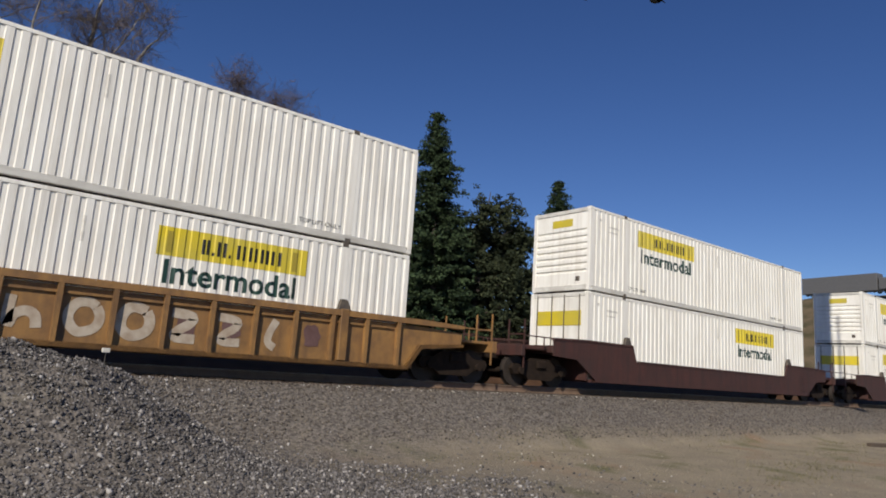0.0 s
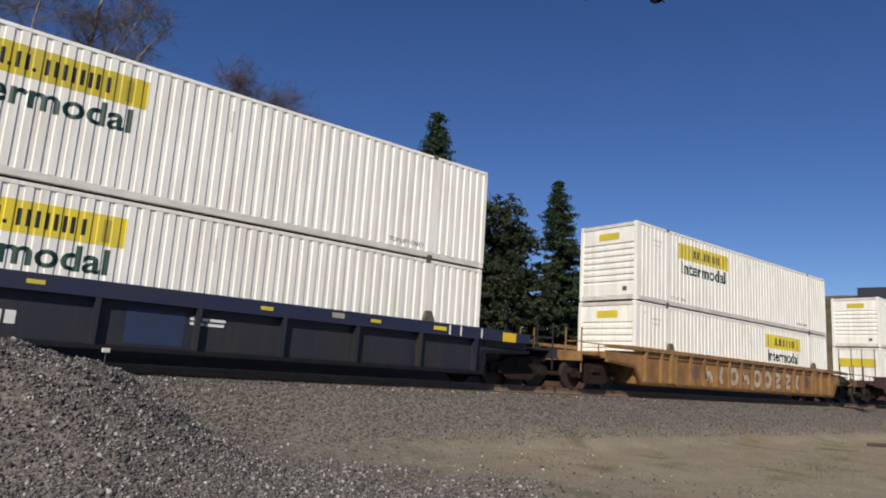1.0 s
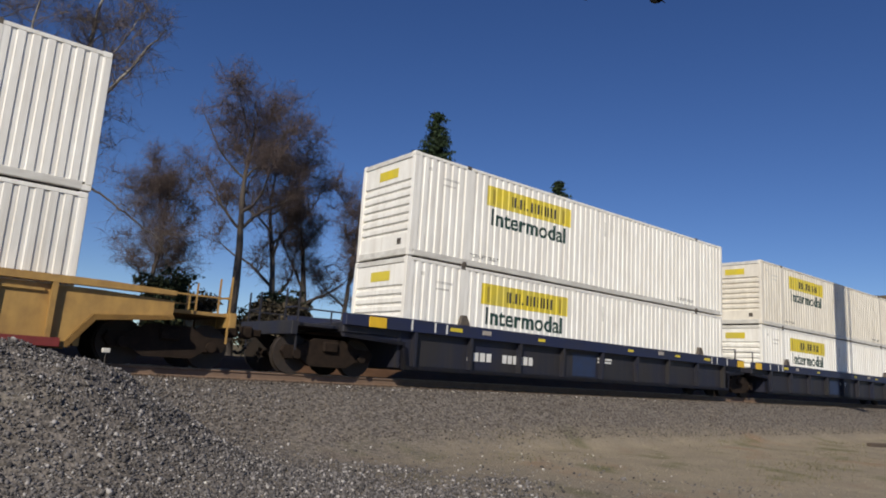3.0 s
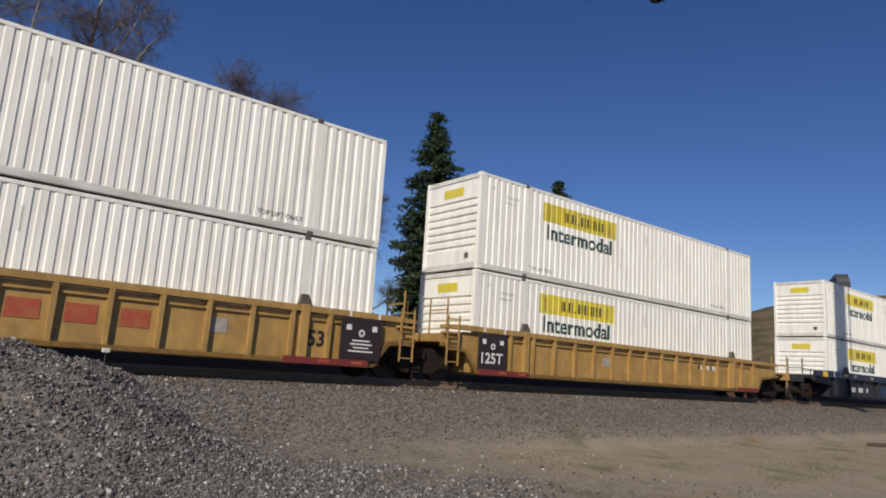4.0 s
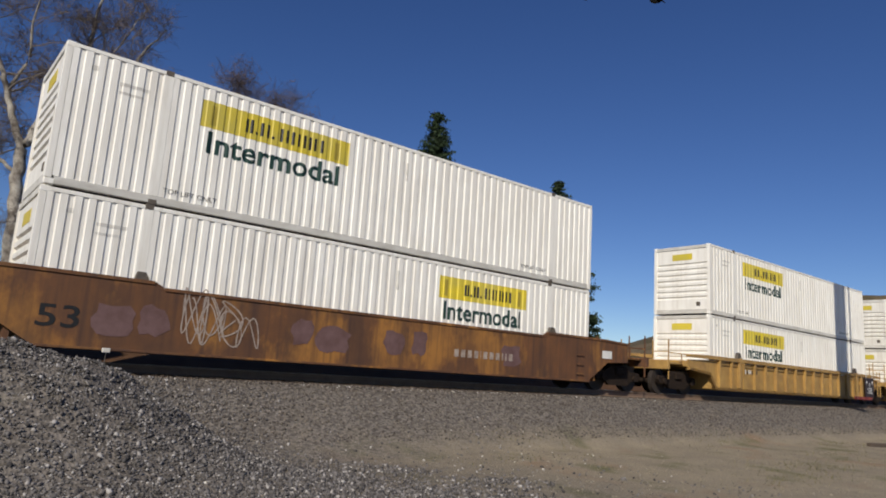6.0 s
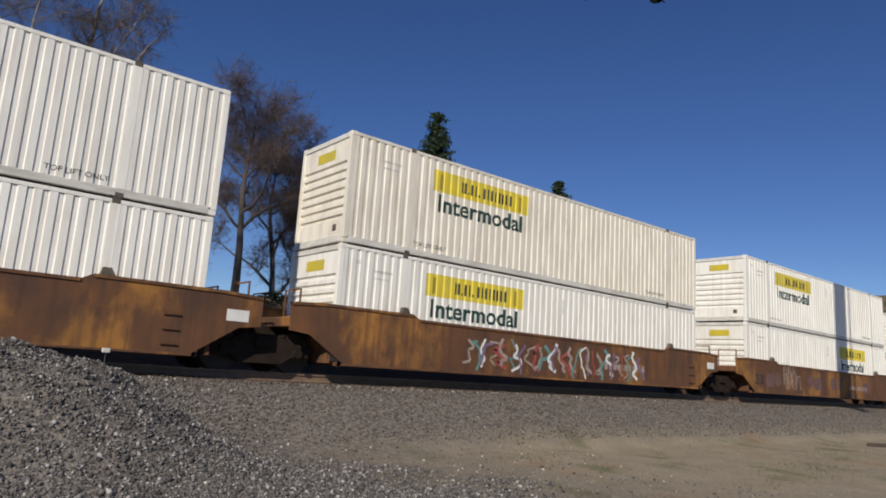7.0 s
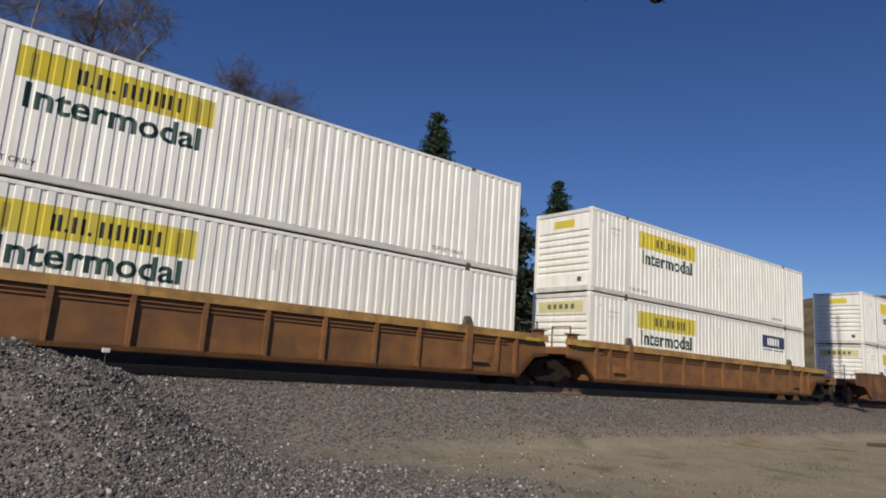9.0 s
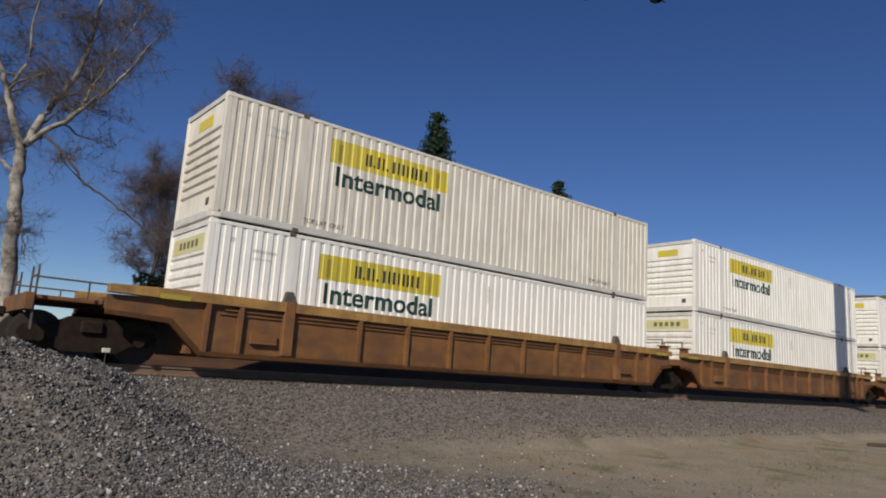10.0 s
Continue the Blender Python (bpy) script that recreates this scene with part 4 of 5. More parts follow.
def decorate(car, style, plates, deco, er, ef):
    y = -1.553 if style == "smooth" else -1.485
    face = -1.525 if style == "smooth" else -1.395 if style == "panel" else -1.445
    rng = random.Random(deco + style)
    for end in plates:
        x, wide = (0.0, 1.1) if end == "r" else (LENGTH - 1.03, 1.16)
        bm = bmesh.new()
        box(bm, x, x + wide, -1.60, -1.56, 0.40, 1.42, 0.008)
        p = part("load_plate", bm, M["plate"], car, "dark load plate with white lettering")
        for q in bars(x + 0.14, 1.12, (0.14, 0.14), 0.13, -1.602, wide - 0.56):
            part("bar", q, M["ink_white"], p)
        bm = bmesh.new()
        c = x + wide / 2
        ring = [(math.cos(k * math.tau / 14), math.sin(k * math.tau / 14)) for k in range(14)]
        inner, outer = [[bm.verts.new((c + r * u, -1.603, 1.06 + r * v)) for u, v in ring] for r in (0.045, 0.09)]
        for k in range(14):
            bm.faces.new((inner[k - 1], inner[k], outer[k], outer[k - 1]))
        part("ring_mark", bm, M["ink_white"], p)
        if end == "r":
            part("lettering", flat_words("125T", x + 0.12, 0.58, 0.82, 0.30, -1.604, 0.02), M["ink_white"], p)
        else:
            for k, w in enumerate((0.5, 0.62, 0.44, 0.7)):
                for q in bars(c - w / 2, 0.86 - 0.085 * k, (w,), 0.035, -1.602):
                    part("bar", q, M["ink_white"], p)
        for k in (0.22, 0.94):
            bm = bmesh.new()
            box(bm, x + k * wide - 0.03, x + k * wide + 0.03, -1.572, -1.562, 1.44, 1.58)
            part("white_tick", bm, M["ink_white"], car, "white painted tick")
        bm = bmesh.new()
        x, wide = (0.05, 2.0) if end == "r" else (LENGTH - 2.45, 2.25)
        box(bm, x, x + wide, -1.615, -1.55, 0.25, 0.41, 0.006)
        step = part("red_step", bm, M["ink_red"], car, "dull red painted step")
        for k in (0.45, 0.85):
            for q in bars(x + k * wide - 0.15, 0.31, (0.3,), 0.06, -1.617):
                part("bar", q, M["logo_red"], step)
    if deco.startswith("yellow"):
        x = 14.33
        if "f" in plates:
            part("lettering", flat_words("53", x, 0.66, 0.44, 0.38, face - 0.003, 0.025), M["ink_black"], car, "black number 53")
        x = 2.2 if deco == "yellow_last" else 11.6
        if deco != "yellow_mid":
            for k, q in enumerate(bars(x, 1.0, (0.10, 0.10, 0.10, 0.10, 0.08, 0.09, 0.09, 0.09, 0.09, 0.09), 0.16, face - 0.004, 0.05)):
                part("number_bar", q, M["ink_white"] if k % 3 else M["ink_black"], car, "stencil bar")
        else:
            for q in bars(8.30, 0.74, (0.56, 0.56, 0.56), 0.36, face - 0.002, 0.406):
                part("logo_bar", q, M["logo_red"], car, "faded red logo bar")
            for x0 in (11.9, 5.2):
                bm = bmesh.new()
                box(bm, x0, x0 + 0.5, face - 0.005, face, 0.78, 1.10)
                part("patch", bm, M["patch"], car, "pale grey stencil patch")
        if deco == "yellow_first":
            bm = bmesh.new()
            box(bm, LENGTH - 1.75, LENGTH - 0.15, -1.605, -1.547, 0.27, 0.43)
            part("red_step", bm, M["ink_red"], car, "dull red painted step")
            bm = bmesh.new()
            box(bm, 5.72, 6.10, face - 0.006, face, 0.78, 1.08)
            part("patch", bm, M["patch"], car, "pale grey stencil patch")
    if deco == "rust_53":
        part("lettering", flat_words("53", 0.25, 0.62, 0.72, 0.42, face), M["ink_black"], car, "black number 53")
    if deco.startswith("rust"):
        x0 = 4.6 if deco == "rust_plain" else 10.2
        for b in bars(x0, 1.02 if deco == "rust_plain" else 0.70, (0.15, 0.15, 0.15, 0.15, 0.02, 0.15, 0.15, 0.15, 0.05, 0.05, 0.15), 0.2, face - 0.004, 0.09)[:]:
            part("number_bar", b, M["scrawl_pale"], car, "pale stencil bar")
        bm = bmesh.new()
        box(bm, LENGTH + 0.45, LENGTH + 0.95, face - 0.008, face, 1.05, 1.30)
        part("placard", bm, M["ink_white"], car, "small white placard")
    if deco == "rust_53":
        for k, (x, w) in enumerate(((1.55, 0.7), (2.3, 0.6), (5.6, 0.5), (6.4, 0.9), (8.2, 0.7), (9.0, 0.5), (12.4, 0.8))):
            bm = bmesh.new()
            blob(bm, rng, x, 0.85 + 0.05 * (k % 3), w, 0.62, face - 0.0012)
            part("faded_graffiti", bm, M["ghost"], car, "faded mauve graffiti patch")
        for k in range(7):
            part("scrawl", scrawl(rng, 2.85 + (k % 4) * 0.40, 0.50 + 0.2 * (k // 4), 0.5, 0.95 - 0.1 * (k % 4), face - 0.003 - 0.001 * k), M["scrawl_pale"], car, "thin pale spray-painted scrawl")
    if deco == "rust_graffiti":
        for k in range(34):
            m = M[("scrawl_pale", "graffiti_teal", "ink_white", "graffiti_violet", "scrawl_pale", "graffiti_red")[k % 6]]
            x = 4.2 + k * 0.24
            pts = [(x + rng.uniform(-0.28, 0.28), 0.45 + 0.16 * q + rng.uniform(-0.12, 0.12)) for q in range(6)]
            part("graffiti_stroke", stroke(rounded(pts), rng.uniform(0.025, 0.06), face - 0.002 - 0.0004 * k), m, car, "sprayed graffiti stroke")
    if deco == "graffiti_blocks":
        pitch = (LENGTH - 0.7) / 16
        oval = [(0.5 + 0.5 * math.cos(q * math.tau / 14 + 0.8), 0.5 + 0.5 * math.sin(q * math.tau / 14 + 0.8)) for q in range(15)]
        bend = ((0.05, 0.95), (0.9, 0.9), (0.75, 0.6), (0.3, 0.35), (0.1, 0.08), (0.95, 0.05))
        hook = ((0.1, 1.0), (0.05, 0.5), (0.1, 0.0), (0.2, 0.4), (0.55, 0.6), (0.85, 0.4), (0.9, 0.0))
        slash = ((0.7, 1.05), (0.45, 0.6), (0.35, 0.2), (0.7, 0.0))
        for k, shape in enumerate((hook, slash, oval, hook, oval, oval, bend, bend, slash)):
            x = 0.35 + pitch * (k + 4) + 0.16 + rng.uniform(-0.04, 0.04)
            pts = [(x + 0.56 * u, 0.56 + 0.58 * v + rng.uniform(-0.02, 0.02)) for u, v in shape]
            part("graffiti_stroke", stroke(rounded(pts), rng.uniform(0.085, 0.105), face - 0.003 - 0.001 * (k % 2)), M["graffiti_cream"], car, "cream spray-painted stroke")
        for k in (3, 10, 11, 13):
            bm = bmesh.new()
            blob(bm, rng, 0.35 + pitch * (k + 0.5), 0.90, 0.42, 0.5, face - 0.002)
            part("faded_graffiti", bm, M["ghost"], car, "faded dark graffiti patch")
    if style == "panel":
        for x in (4.9, 9.4, 12.3):
            bm = bmesh.new()
            box(bm, x, x + 0.30, -1.568, -1.562, 1.36, 1.44)
            part("reflector", bm, M["band"], car, "yellow reflector strip")
        for b in bars(7.95, 0.99, (0.22, 0.14, 0.34), 0.06, face - 0.008, 0.03) + bars(7.95, 0.89, (0.30, 0.40), 0.06, face - 0.008, 0.03):
            part("lettering_bar", b, M["ink_white"], car, "white lettering bar")
        bm = bmesh.new()
        box(bm, 6.70, 7.86, face - 0.004, face, 0.42, 1.12)
        part("clean_panel", bm, M["blue_patch"], car, "freshly painted blue patch")
        if deco == "blue_number":
            for b in bars(2.2, 0.62, (0.19, 0.19, 0.19, 0.19), 0.24, face - 0.004, 0.06) + bars(3.58, 0.62, (0.17,) * 6, 0.24, face - 0.004, 0.05):
                part("number_bar", b, M["ink_white"], car, "white bar")
        for x in (1.42, LENGTH - 1.85):
            bm = bmesh.new()
            box(bm, x, x + 0.43, -1.57, -1.562, 1.36, 1.46)
            part("reflector", bm, M["band"], car, "yellow reflector strip")
        for x in (0.13, 0.90, 1.30, LENGTH - 0.13, LENGTH - 0.90, LENGTH - 1.30):
            bm = bmesh.new()
            box(bm, x - 0.025, x + 0.025, -1.57, -1.562, 1.27, 1.53)
            part("white_tick", bm, M["ink_white"], car, "white painted tick")
        for x in (-1.2, LENGTH + 0.70):
            bm = bmesh.new()
            box(bm, x, x + 0.52, -1.585, -1.562, 1.24, 1.50, 0.006)
            part("end_reflector", bm, M["amber"], car, "bright amber reflective patch")
        for x, z in ((2.6, 1.43), (11.2, 1.44)):
            bm = bmesh.new()
            box(bm, x, x + 0.34, -1.568, -1.562, z - 0.07, z + 0.05)
            part("decal", bm, M["patch"], car, "grey weathered decal")
    if style == "stations":
        for x in (-0.9, LENGTH + 0.25):
            bm = bmesh.new()
            box(bm, x, x + 0.62, -1.568, -1.562, 1.36, 1.46)
            part("yellow_mark", bm, M["band_dark"], car, "yellow painted patch")


M["patch"] = mat("weathered_grey_patch", (0.36, 0.33, 0.30), 0.7, second=(0.26, 0.21, 0.16), scale=6, amount=0.8)
M["graffiti_cream"] = mat("cream_spray_paint", (0.48, 0.41, 0.33), 0.7, second=(0.33, 0.25, 0.18), scale=4, amount=0.9)
M["scrawl_pale"] = mat("pale_spray_paint", (0.40, 0.33, 0.28), 0.7, second=(0.22, 0.16, 0.13), scale=7, amount=0.9)
M["ghost"] = mat("faded_mauve_spray_paint", (0.15, 0.085, 0.082), 0.75, second=(0.10, 0.05, 0.045), scale=3, amount=0.9)
M["graffiti_teal"] = mat("teal_spray_paint", (0.12, 0.26, 0.25), 0.6, scale=6)
M["graffiti_violet"] = mat("violet_spray_paint", (0.20, 0.13, 0.22), 0.6, scale=6)
M["graffiti_red"] = mat("red_spray_paint", (0.33, 0.07, 0.06), 0.6, scale=6)

LOW, HIGH = 0.35, 0.35 + 2.896 + 0.038
W_REAR = "white corrugated shipping container with yellow logo band"
TRAIN = (
    # s, style, paint, rear, front, plates, deco, upper logo, lower logo, lower doors, advert, words on the car
    (41.5, "smooth", "maroon_car", "couple", "couple", "", "", "rear", "rear", True, False, "dark red-brown smooth-sided well car"),
    (17.76, "smooth", "maroon_car", "couple", "couple", "", "", "rear", "fore", True, False, "dark red-brown smooth-sided well car"),
    (-5.82, "ribbed", "orange_car", "couple", "couple", "", "graffiti_blocks", "rear", "fore", False, False, "faded orange ribbed well car with cream graffiti"),
    (-29.45, "panel", "blue_car", "joint", "couple", "", "blue_number", "rear", "rear", False, False, "dark blue panelled well car with white lettering"),
    (-49.03, "panel", "blue_car", "joint", "joint", "", "", "rear", "rear", False, False, "dark blue panelled well car with yellow reflectors"),
    (-68.61, "panel", "blue_car", "couple", "joint", "", "blue_number", "rear", "rear", False, False, "dark blue panelled well car with white lettering"),
    (-92.49, "ribbed", "yellow_car", "joint", "couple", "r", "yellow_first", "rear", "rear", False, False, "yellow ribbed well car with black load plates"),
    (-112.05, "ribbed", "yellow_car", "joint", "joint", "rf", "yellow_mid", "rear", "rear", False, False, "yellow ribbed well car with black load plates"),
    (-131.85, "ribbed", "yellow_car", "couple", "joint", "f", "yellow_last", "rear", "rear", False, False, "yellow ribbed well car with black load plates"),
    (-155.59, "smooth", "rust_car", "joint", "couple", "", "rust_53", "rear", "fore", False, False, "rusted orange smooth-sided well car with pale scrawls"),
    (-175.8, "smooth", "rust_car", "joint", "joint", "", "rust_graffiti", "rear", "rear", False, False, "rusted well car covered in coloured graffiti"),
    (-195.16, "smooth", "rust_car", "couple", "joint", "", "rust_plain", "rear", "rear", False, False, "rusted orange smooth-sided well car with white stencil"),
    (-218.78, "stations", "brown_car", "joint", "couple", "", "", "rear", "rear", False, True, "brown-orange well car with heavy top chord"),
    (-238.43, "stations", "brown_car", "joint", "joint", "", "", "rear", "rear", False, False, "brown-orange well car with heavy top chord"),
    (-257.84, "stations", "brown_car", "couple", "joint", "", "", "rear", "rear", False, False, "brown-orange well car with heavy top chord"),
    (-281.5, "stations", "brown_car", "joint", "couple", "", "", "rear", "rear", False, False, "brown-orange well car with heavy top chord"),
)


def build_train():
    for s, style, paint, rear, front, plates, deco, up, low, doors, advert, words in TRAIN:
        well_car(s, style, paint, rear, front, words, plates, deco)
        k = round(-s)
        container(s, LOW, low, doors, advert, W_REAR + (" and navy panel" if advert else " in a well car"), wide_label=k > 190)
        aged = k in (49, 176, 258)
        container(s + 0.03, HIGH, up, False, False, ("cream" if aged else "white") + " corrugated shipping container stacked on another, yellow logo band", aged)


build_train()


# ---------------------------------------------------------------- trees
def tubes(name, branches, material, sides=6):
    """Tapered limbs. branches: lists of (point, radius)."""
    vs, fs = [], []
    ang = np.arange(sides) * math.tau / sides
    off = 0
    for pts in branches:
        p = np.array([a for a, _ in pts])
        r = np.array([b for _, b in pts])
        d = np.gradient(p, axis=0)
        d /= np.linalg.norm(d, axis=1)[:, None] + 1e-9
        ref = np.where(np.abs(d[:, 2:3]) > 0.9, [[1.0, 0, 0]], [[0, 0, 1.0]])
        u = np.cross(d, ref)
        u /= np.linalg.norm(u, axis=1)[:, None] + 1e-9
        w = np.cross(d, u)
        ring = p[:, None] + r[:, None, None] * (np.cos(ang)[None, :, None] * u[:, None] + np.sin(ang)[None, :, None] * w[:, None])
        n = len(p)
        vs.append(ring.reshape(-1, 3))
        i = (np.arange(n - 1)[:, None] * sides + np.arange(sides)[None])
        j = (np.arange(n - 1)[:, None] * sides + (np.arange(sides)[None] + 1) % sides)
        fs.append(np.stack([i, j, j + sides, i + sides], -1).reshape(-1, 4) + off)
        off += n * sides
    return raw_mesh(name, np.concatenate(vs), np.concatenate(fs), material)


def limb(rng, start, way, length, r0, r1, bend, rise, n=6):
    p, d = np.array(start, float), np.array(way, float)
    d /= np.linalg.norm(d)
    pts = [(p.copy(), r0)]
    for k in range(n):
        d = d + rng.normal(0, bend, 3) + np.array([0, 0, rise])
        d /= np.linalg.norm(d)
        p = p + d * length / n
        pts.append((p.copy(), r0 + (r1 - r0) * (k + 1) / n))
    return pts


def bare_tree(x, y, tall, spread, seed, bark, twig, label, trunk_share=0.35, lean=(0, 0), first=7, twigs=15, thick=0.017):
    rng = np.random.default_rng(seed)
    tree = tagged(new("bare_tree"), label, "tree", "bare trees behind the track")
    tree.location = (x, y, float(height(x, y)) - 0.05)
    r = tall * thick
    trunk = limb(rng, (0, 0, 0), (lean[0], lean[1], 1), tall * 0.82, r, r * 0.16, 0.045, 0.03, 14)
    part("trunk", tubes("trunk", [trunk], bark, 10), None, tree)
    mains, seconds, fine = [], [], []
    for k in range(first):
        i = int((trunk_share + (0.95 - trunk_share) * k / max(first - 1, 1)) * 14)
        base, rad = trunk[min(i, 13)]
        a = k * 2.4 + rng.uniform(-0.5, 0.5)
        up = rng.uniform(0.55, 1.1)
        ln = spread * rng.uniform(0.75, 1.2) * (1.1 - 0.45 * k / first)
        mains.append(limb(rng, base, (math.cos(a), math.sin(a), up), ln, rad * 0.62, 0.03, 0.13, 0.07, 8))
    mains.append(trunk[11:])
    for m in mains:
        for k in range(7):
            i = rng.integers(2, len(m))
            base, rad = m[min(i, len(m) - 1)]
            w = rng.normal(0, 1, 3)
            w[2] = abs(w[2]) * 0.8 + 0.25
            seconds.append(limb(rng, base, w, spread * rng.uniform(0.25, 0.5), max(rad * 0.5, 0.02), 0.014, 0.16, 0.05, 5))
    for m in seconds + mains:
        for k in range(twigs):
            base, rad = m[rng.integers(1, len(m))]
            w = rng.normal(0, 1, 3)
            w[2] = w[2] * 0.7 + 0.35
            fine.append(limb(rng, base, w, spread * rng.uniform(0.12, 0.30), 0.016, 0.006, 0.22, 0.03, 4))
    part("branchwork", tubes("branchwork", mains + seconds, bark, 6), None, tree)
    more = []
    for f in fine:
        for k in range(9):
            base, rad = f[rng.integers(1, 5)]
            more.append(limb(rng, base, rng.normal(0, 1, 3) + [0, 0, 0.3], spread * rng.uniform(0.06, 0.17), 0.011, 0.005, 0.2, 0.02, 2))
    o = part("twig_mass", tubes("twig_mass", fine, twig, 3), None, tree)
    o["kind"] = "stuff"
    o = part("fine_twig_mass", tubes("fine_twig_mass", more, twig, 3), None, tree)
    o["kind"] = "stuff"
    return tree


def through_nodes(rng, nodes, r0, r1, sway):
    """A limb along nodes (sideways, up), wandering to and fro in depth; sideways runs along the tree's own local x."""
    pts = np.array([(a, 0.0, z) for a, z in nodes], float)
    t = np.linspace(0, len(pts) - 1, 4 * (len(pts) - 1) + 1)
    out = np.stack([np.interp(t, np.arange(len(pts)), pts[:, i]) for i in range(3)], -1)
    out[1:-1] = 0.25 * out[:-2] + 0.5 * out[1:-1] + 0.25 * out[2:]
    out[1:] += rng.normal(0, 0.05, (len(out) - 1, 3))
    out[:, 1] += sway * (t / t[-1]) ** 1.3
    return [(p, r0 + (r1 - r0) * k / (len(out) - 1)) for k, p in enumerate(out)]


def sycamore(x, y, turn, seed):
    """The old pale-barked tree: a leaning trunk that forks low, with crooked limbs and a long drooping branch."""
    rng = np.random.default_rng(seed)
    tree = tagged(new("bare_tree"), "large bare tree with mottled pale bark and crooked limbs", "tree", "bare trees behind the track")
    g = float(height(x, y))
    tree.matrix_basis = pose(x, y, g - 0.05, 0, 0, turn)

    def up(nodes):
        return [(a, z - g) for a, z in nodes]
    trunk = through_nodes(rng, up([(0.3, g), (0.1, 3.5), (-0.1, 6.5), (-0.5, 9.2), (-0.5, 10.9)]), 0.42, 0.29, 0.2)
    part("trunk", tubes("trunk", [trunk], M["pale_bark"], 12), None, tree)
    top = 0.2
    limbs = ((((-0.5, 10.7), (0.0, 12.3), (0.9, 14.2), (1.5, 15.6), (1.8, 17.6), (1.6, 20.0), (2.2, 23.0)), 0.24, 0.05, 1.5),
             (((-0.5, 10.7), (-1.3, 12.7), (-1.8, 14.4), (-2.3, 15.7), (-3.4, 18.0), (-3.6, 21.0)), 0.22, 0.05, -1.0),
             (((-0.1, 11.3), (1.5, 12.4), (2.7, 13.2), (4.4, 14.3), (6.0, 16.5), (7.2, 17.6)), 0.16, 0.035, -1.5),
             (((1.5, 12.4), (2.2, 13.8), (2.6, 15.6), (3.6, 18.4), (4.2, 20.5)), 0.11, 0.03, 1.8),
             (((0.6, 11.7), (2.2, 10.4), (3.3, 9.0), (4.7, 8.4), (6.3, 7.2), (8.0, 6.2), (8.6, 5.0)), 0.09, 0.025, -0.8),
             (((-0.4, 9.3), (-1.8, 10.3), (-4.0, 11.6), (-5.5, 13.6)), 0.13, 0.03, 0.8),
             (((-0.1, 7.6), (0.3, 6.6), (0.6, 5.6), (1.1, 4.6)), 0.05, 0.015, -0.4),
             (((-1.8, 14.4), (-0.8, 16.0), (-0.6, 18.5), (0.2, 21.0)), 0.10, 0.03, -1.4))
    mains = []
    for nodes, r0, r1, sway in limbs:
        m = through_nodes(rng, up(nodes), r0, r1, sway)
        mains.append([(p + [0, top, 0], r) for p, r in m])
    part("branchwork", tubes("branchwork", [m for m in mains if m[0][1] > 0.095], M["pale_bark"], 8), None, tree)
    for m in mains:
        if m[0][1] <= 0.095:
            part("drooping_branch", tubes("drooping_branch", [m], M["bark"], 7), None, tree, "thin dark drooping branch")
    seconds, fine, more = [], [], []
    for m in mains:
        for k in range(13 if m[0][1] > 0.095 else 4):
            i = int(rng.integers(4, len(m)))
            base, rad = m[i]
            w = rng.normal(0, 1, 3)
            w[2] = abs(w[2]) * 0.8 + 0.1
            seconds.append(limb(rng, base, w, rng.uniform(1.4, 3.4), max(rad * 0.5, 0.022), 0.012, 0.2, 0.03, 6))
    for m in seconds + [q for q in mains if q[0][1] > 0.06]:
        for k in range(12):
            base, rad = m[int(rng.integers(min(3, len(m) - 2), len(m)))]
            w = rng.normal(0, 1, 3)
            w[2] = w[2] * 0.8 + 0.2
            fine.append(limb(rng, base, w, rng.uniform(0.8, 2.2), 0.013, 0.006, 0.24, 0.0, 4))
    for f in fine:
        for k in range(12):
            base, rad = f[int(rng.integers(1, 5))]
            more.append(limb(rng, base, rng.normal(0, 1, 3) + [0, 0, 0.15], rng.uniform(0.35, 1.0), 0.009, 0.004, 0.2, 0.0, 2))
    part("side_branchwork", tubes("side_branchwork", seconds, M["grey_bark"], 5), None, tree)["kind"] = "stuff"
    part("twig_mass", tubes("twig_mass", fine, M["pale_twigs"], 3), None, tree)["kind"] = "stuff"
    part("fine_twig_mass", tubes("fine_twig_mass", more, M["pale_twigs"], 3), None, tree)["kind"] = "stuff"
    return tree


def sprays(rng, centres, size, droop, per):
    """Loose leaf blades round each centre, as triangles."""
    n = len(centres) * per
    c = np.repeat(centres, per, 0) + rng.normal(0, 1, (n, 3)) * np.repeat(size, per)[:, None] * [0.5, 0.5, 0.35]
    a = rng.normal(0, 1, (n, 3))
    a[:, 2] = a[:, 2] * 0.5 - droop
    a /= np.linalg.norm(a, axis=1)[:, None]
    b = np.cross(a, rng.normal(0, 1, (n, 3)))
    b /= np.linalg.norm(b, axis=1)[:, None] + 1e-9
    ln = (np.repeat(size, per) * rng.uniform(0.5, 1.0, n))[:, None]
    v = np.stack([c - b * ln * 0.28, c + b * ln * 0.28, c + a * ln, c + a * ln * 0.5 + b * ln * 0.3], 1)
    return v.reshape(-1, 3), np.stack([np.arange(n) * 4, np.arange(n) * 4 + 1, np.arange(n) * 4 + 3, np.arange(n) * 4 + 2], -1)


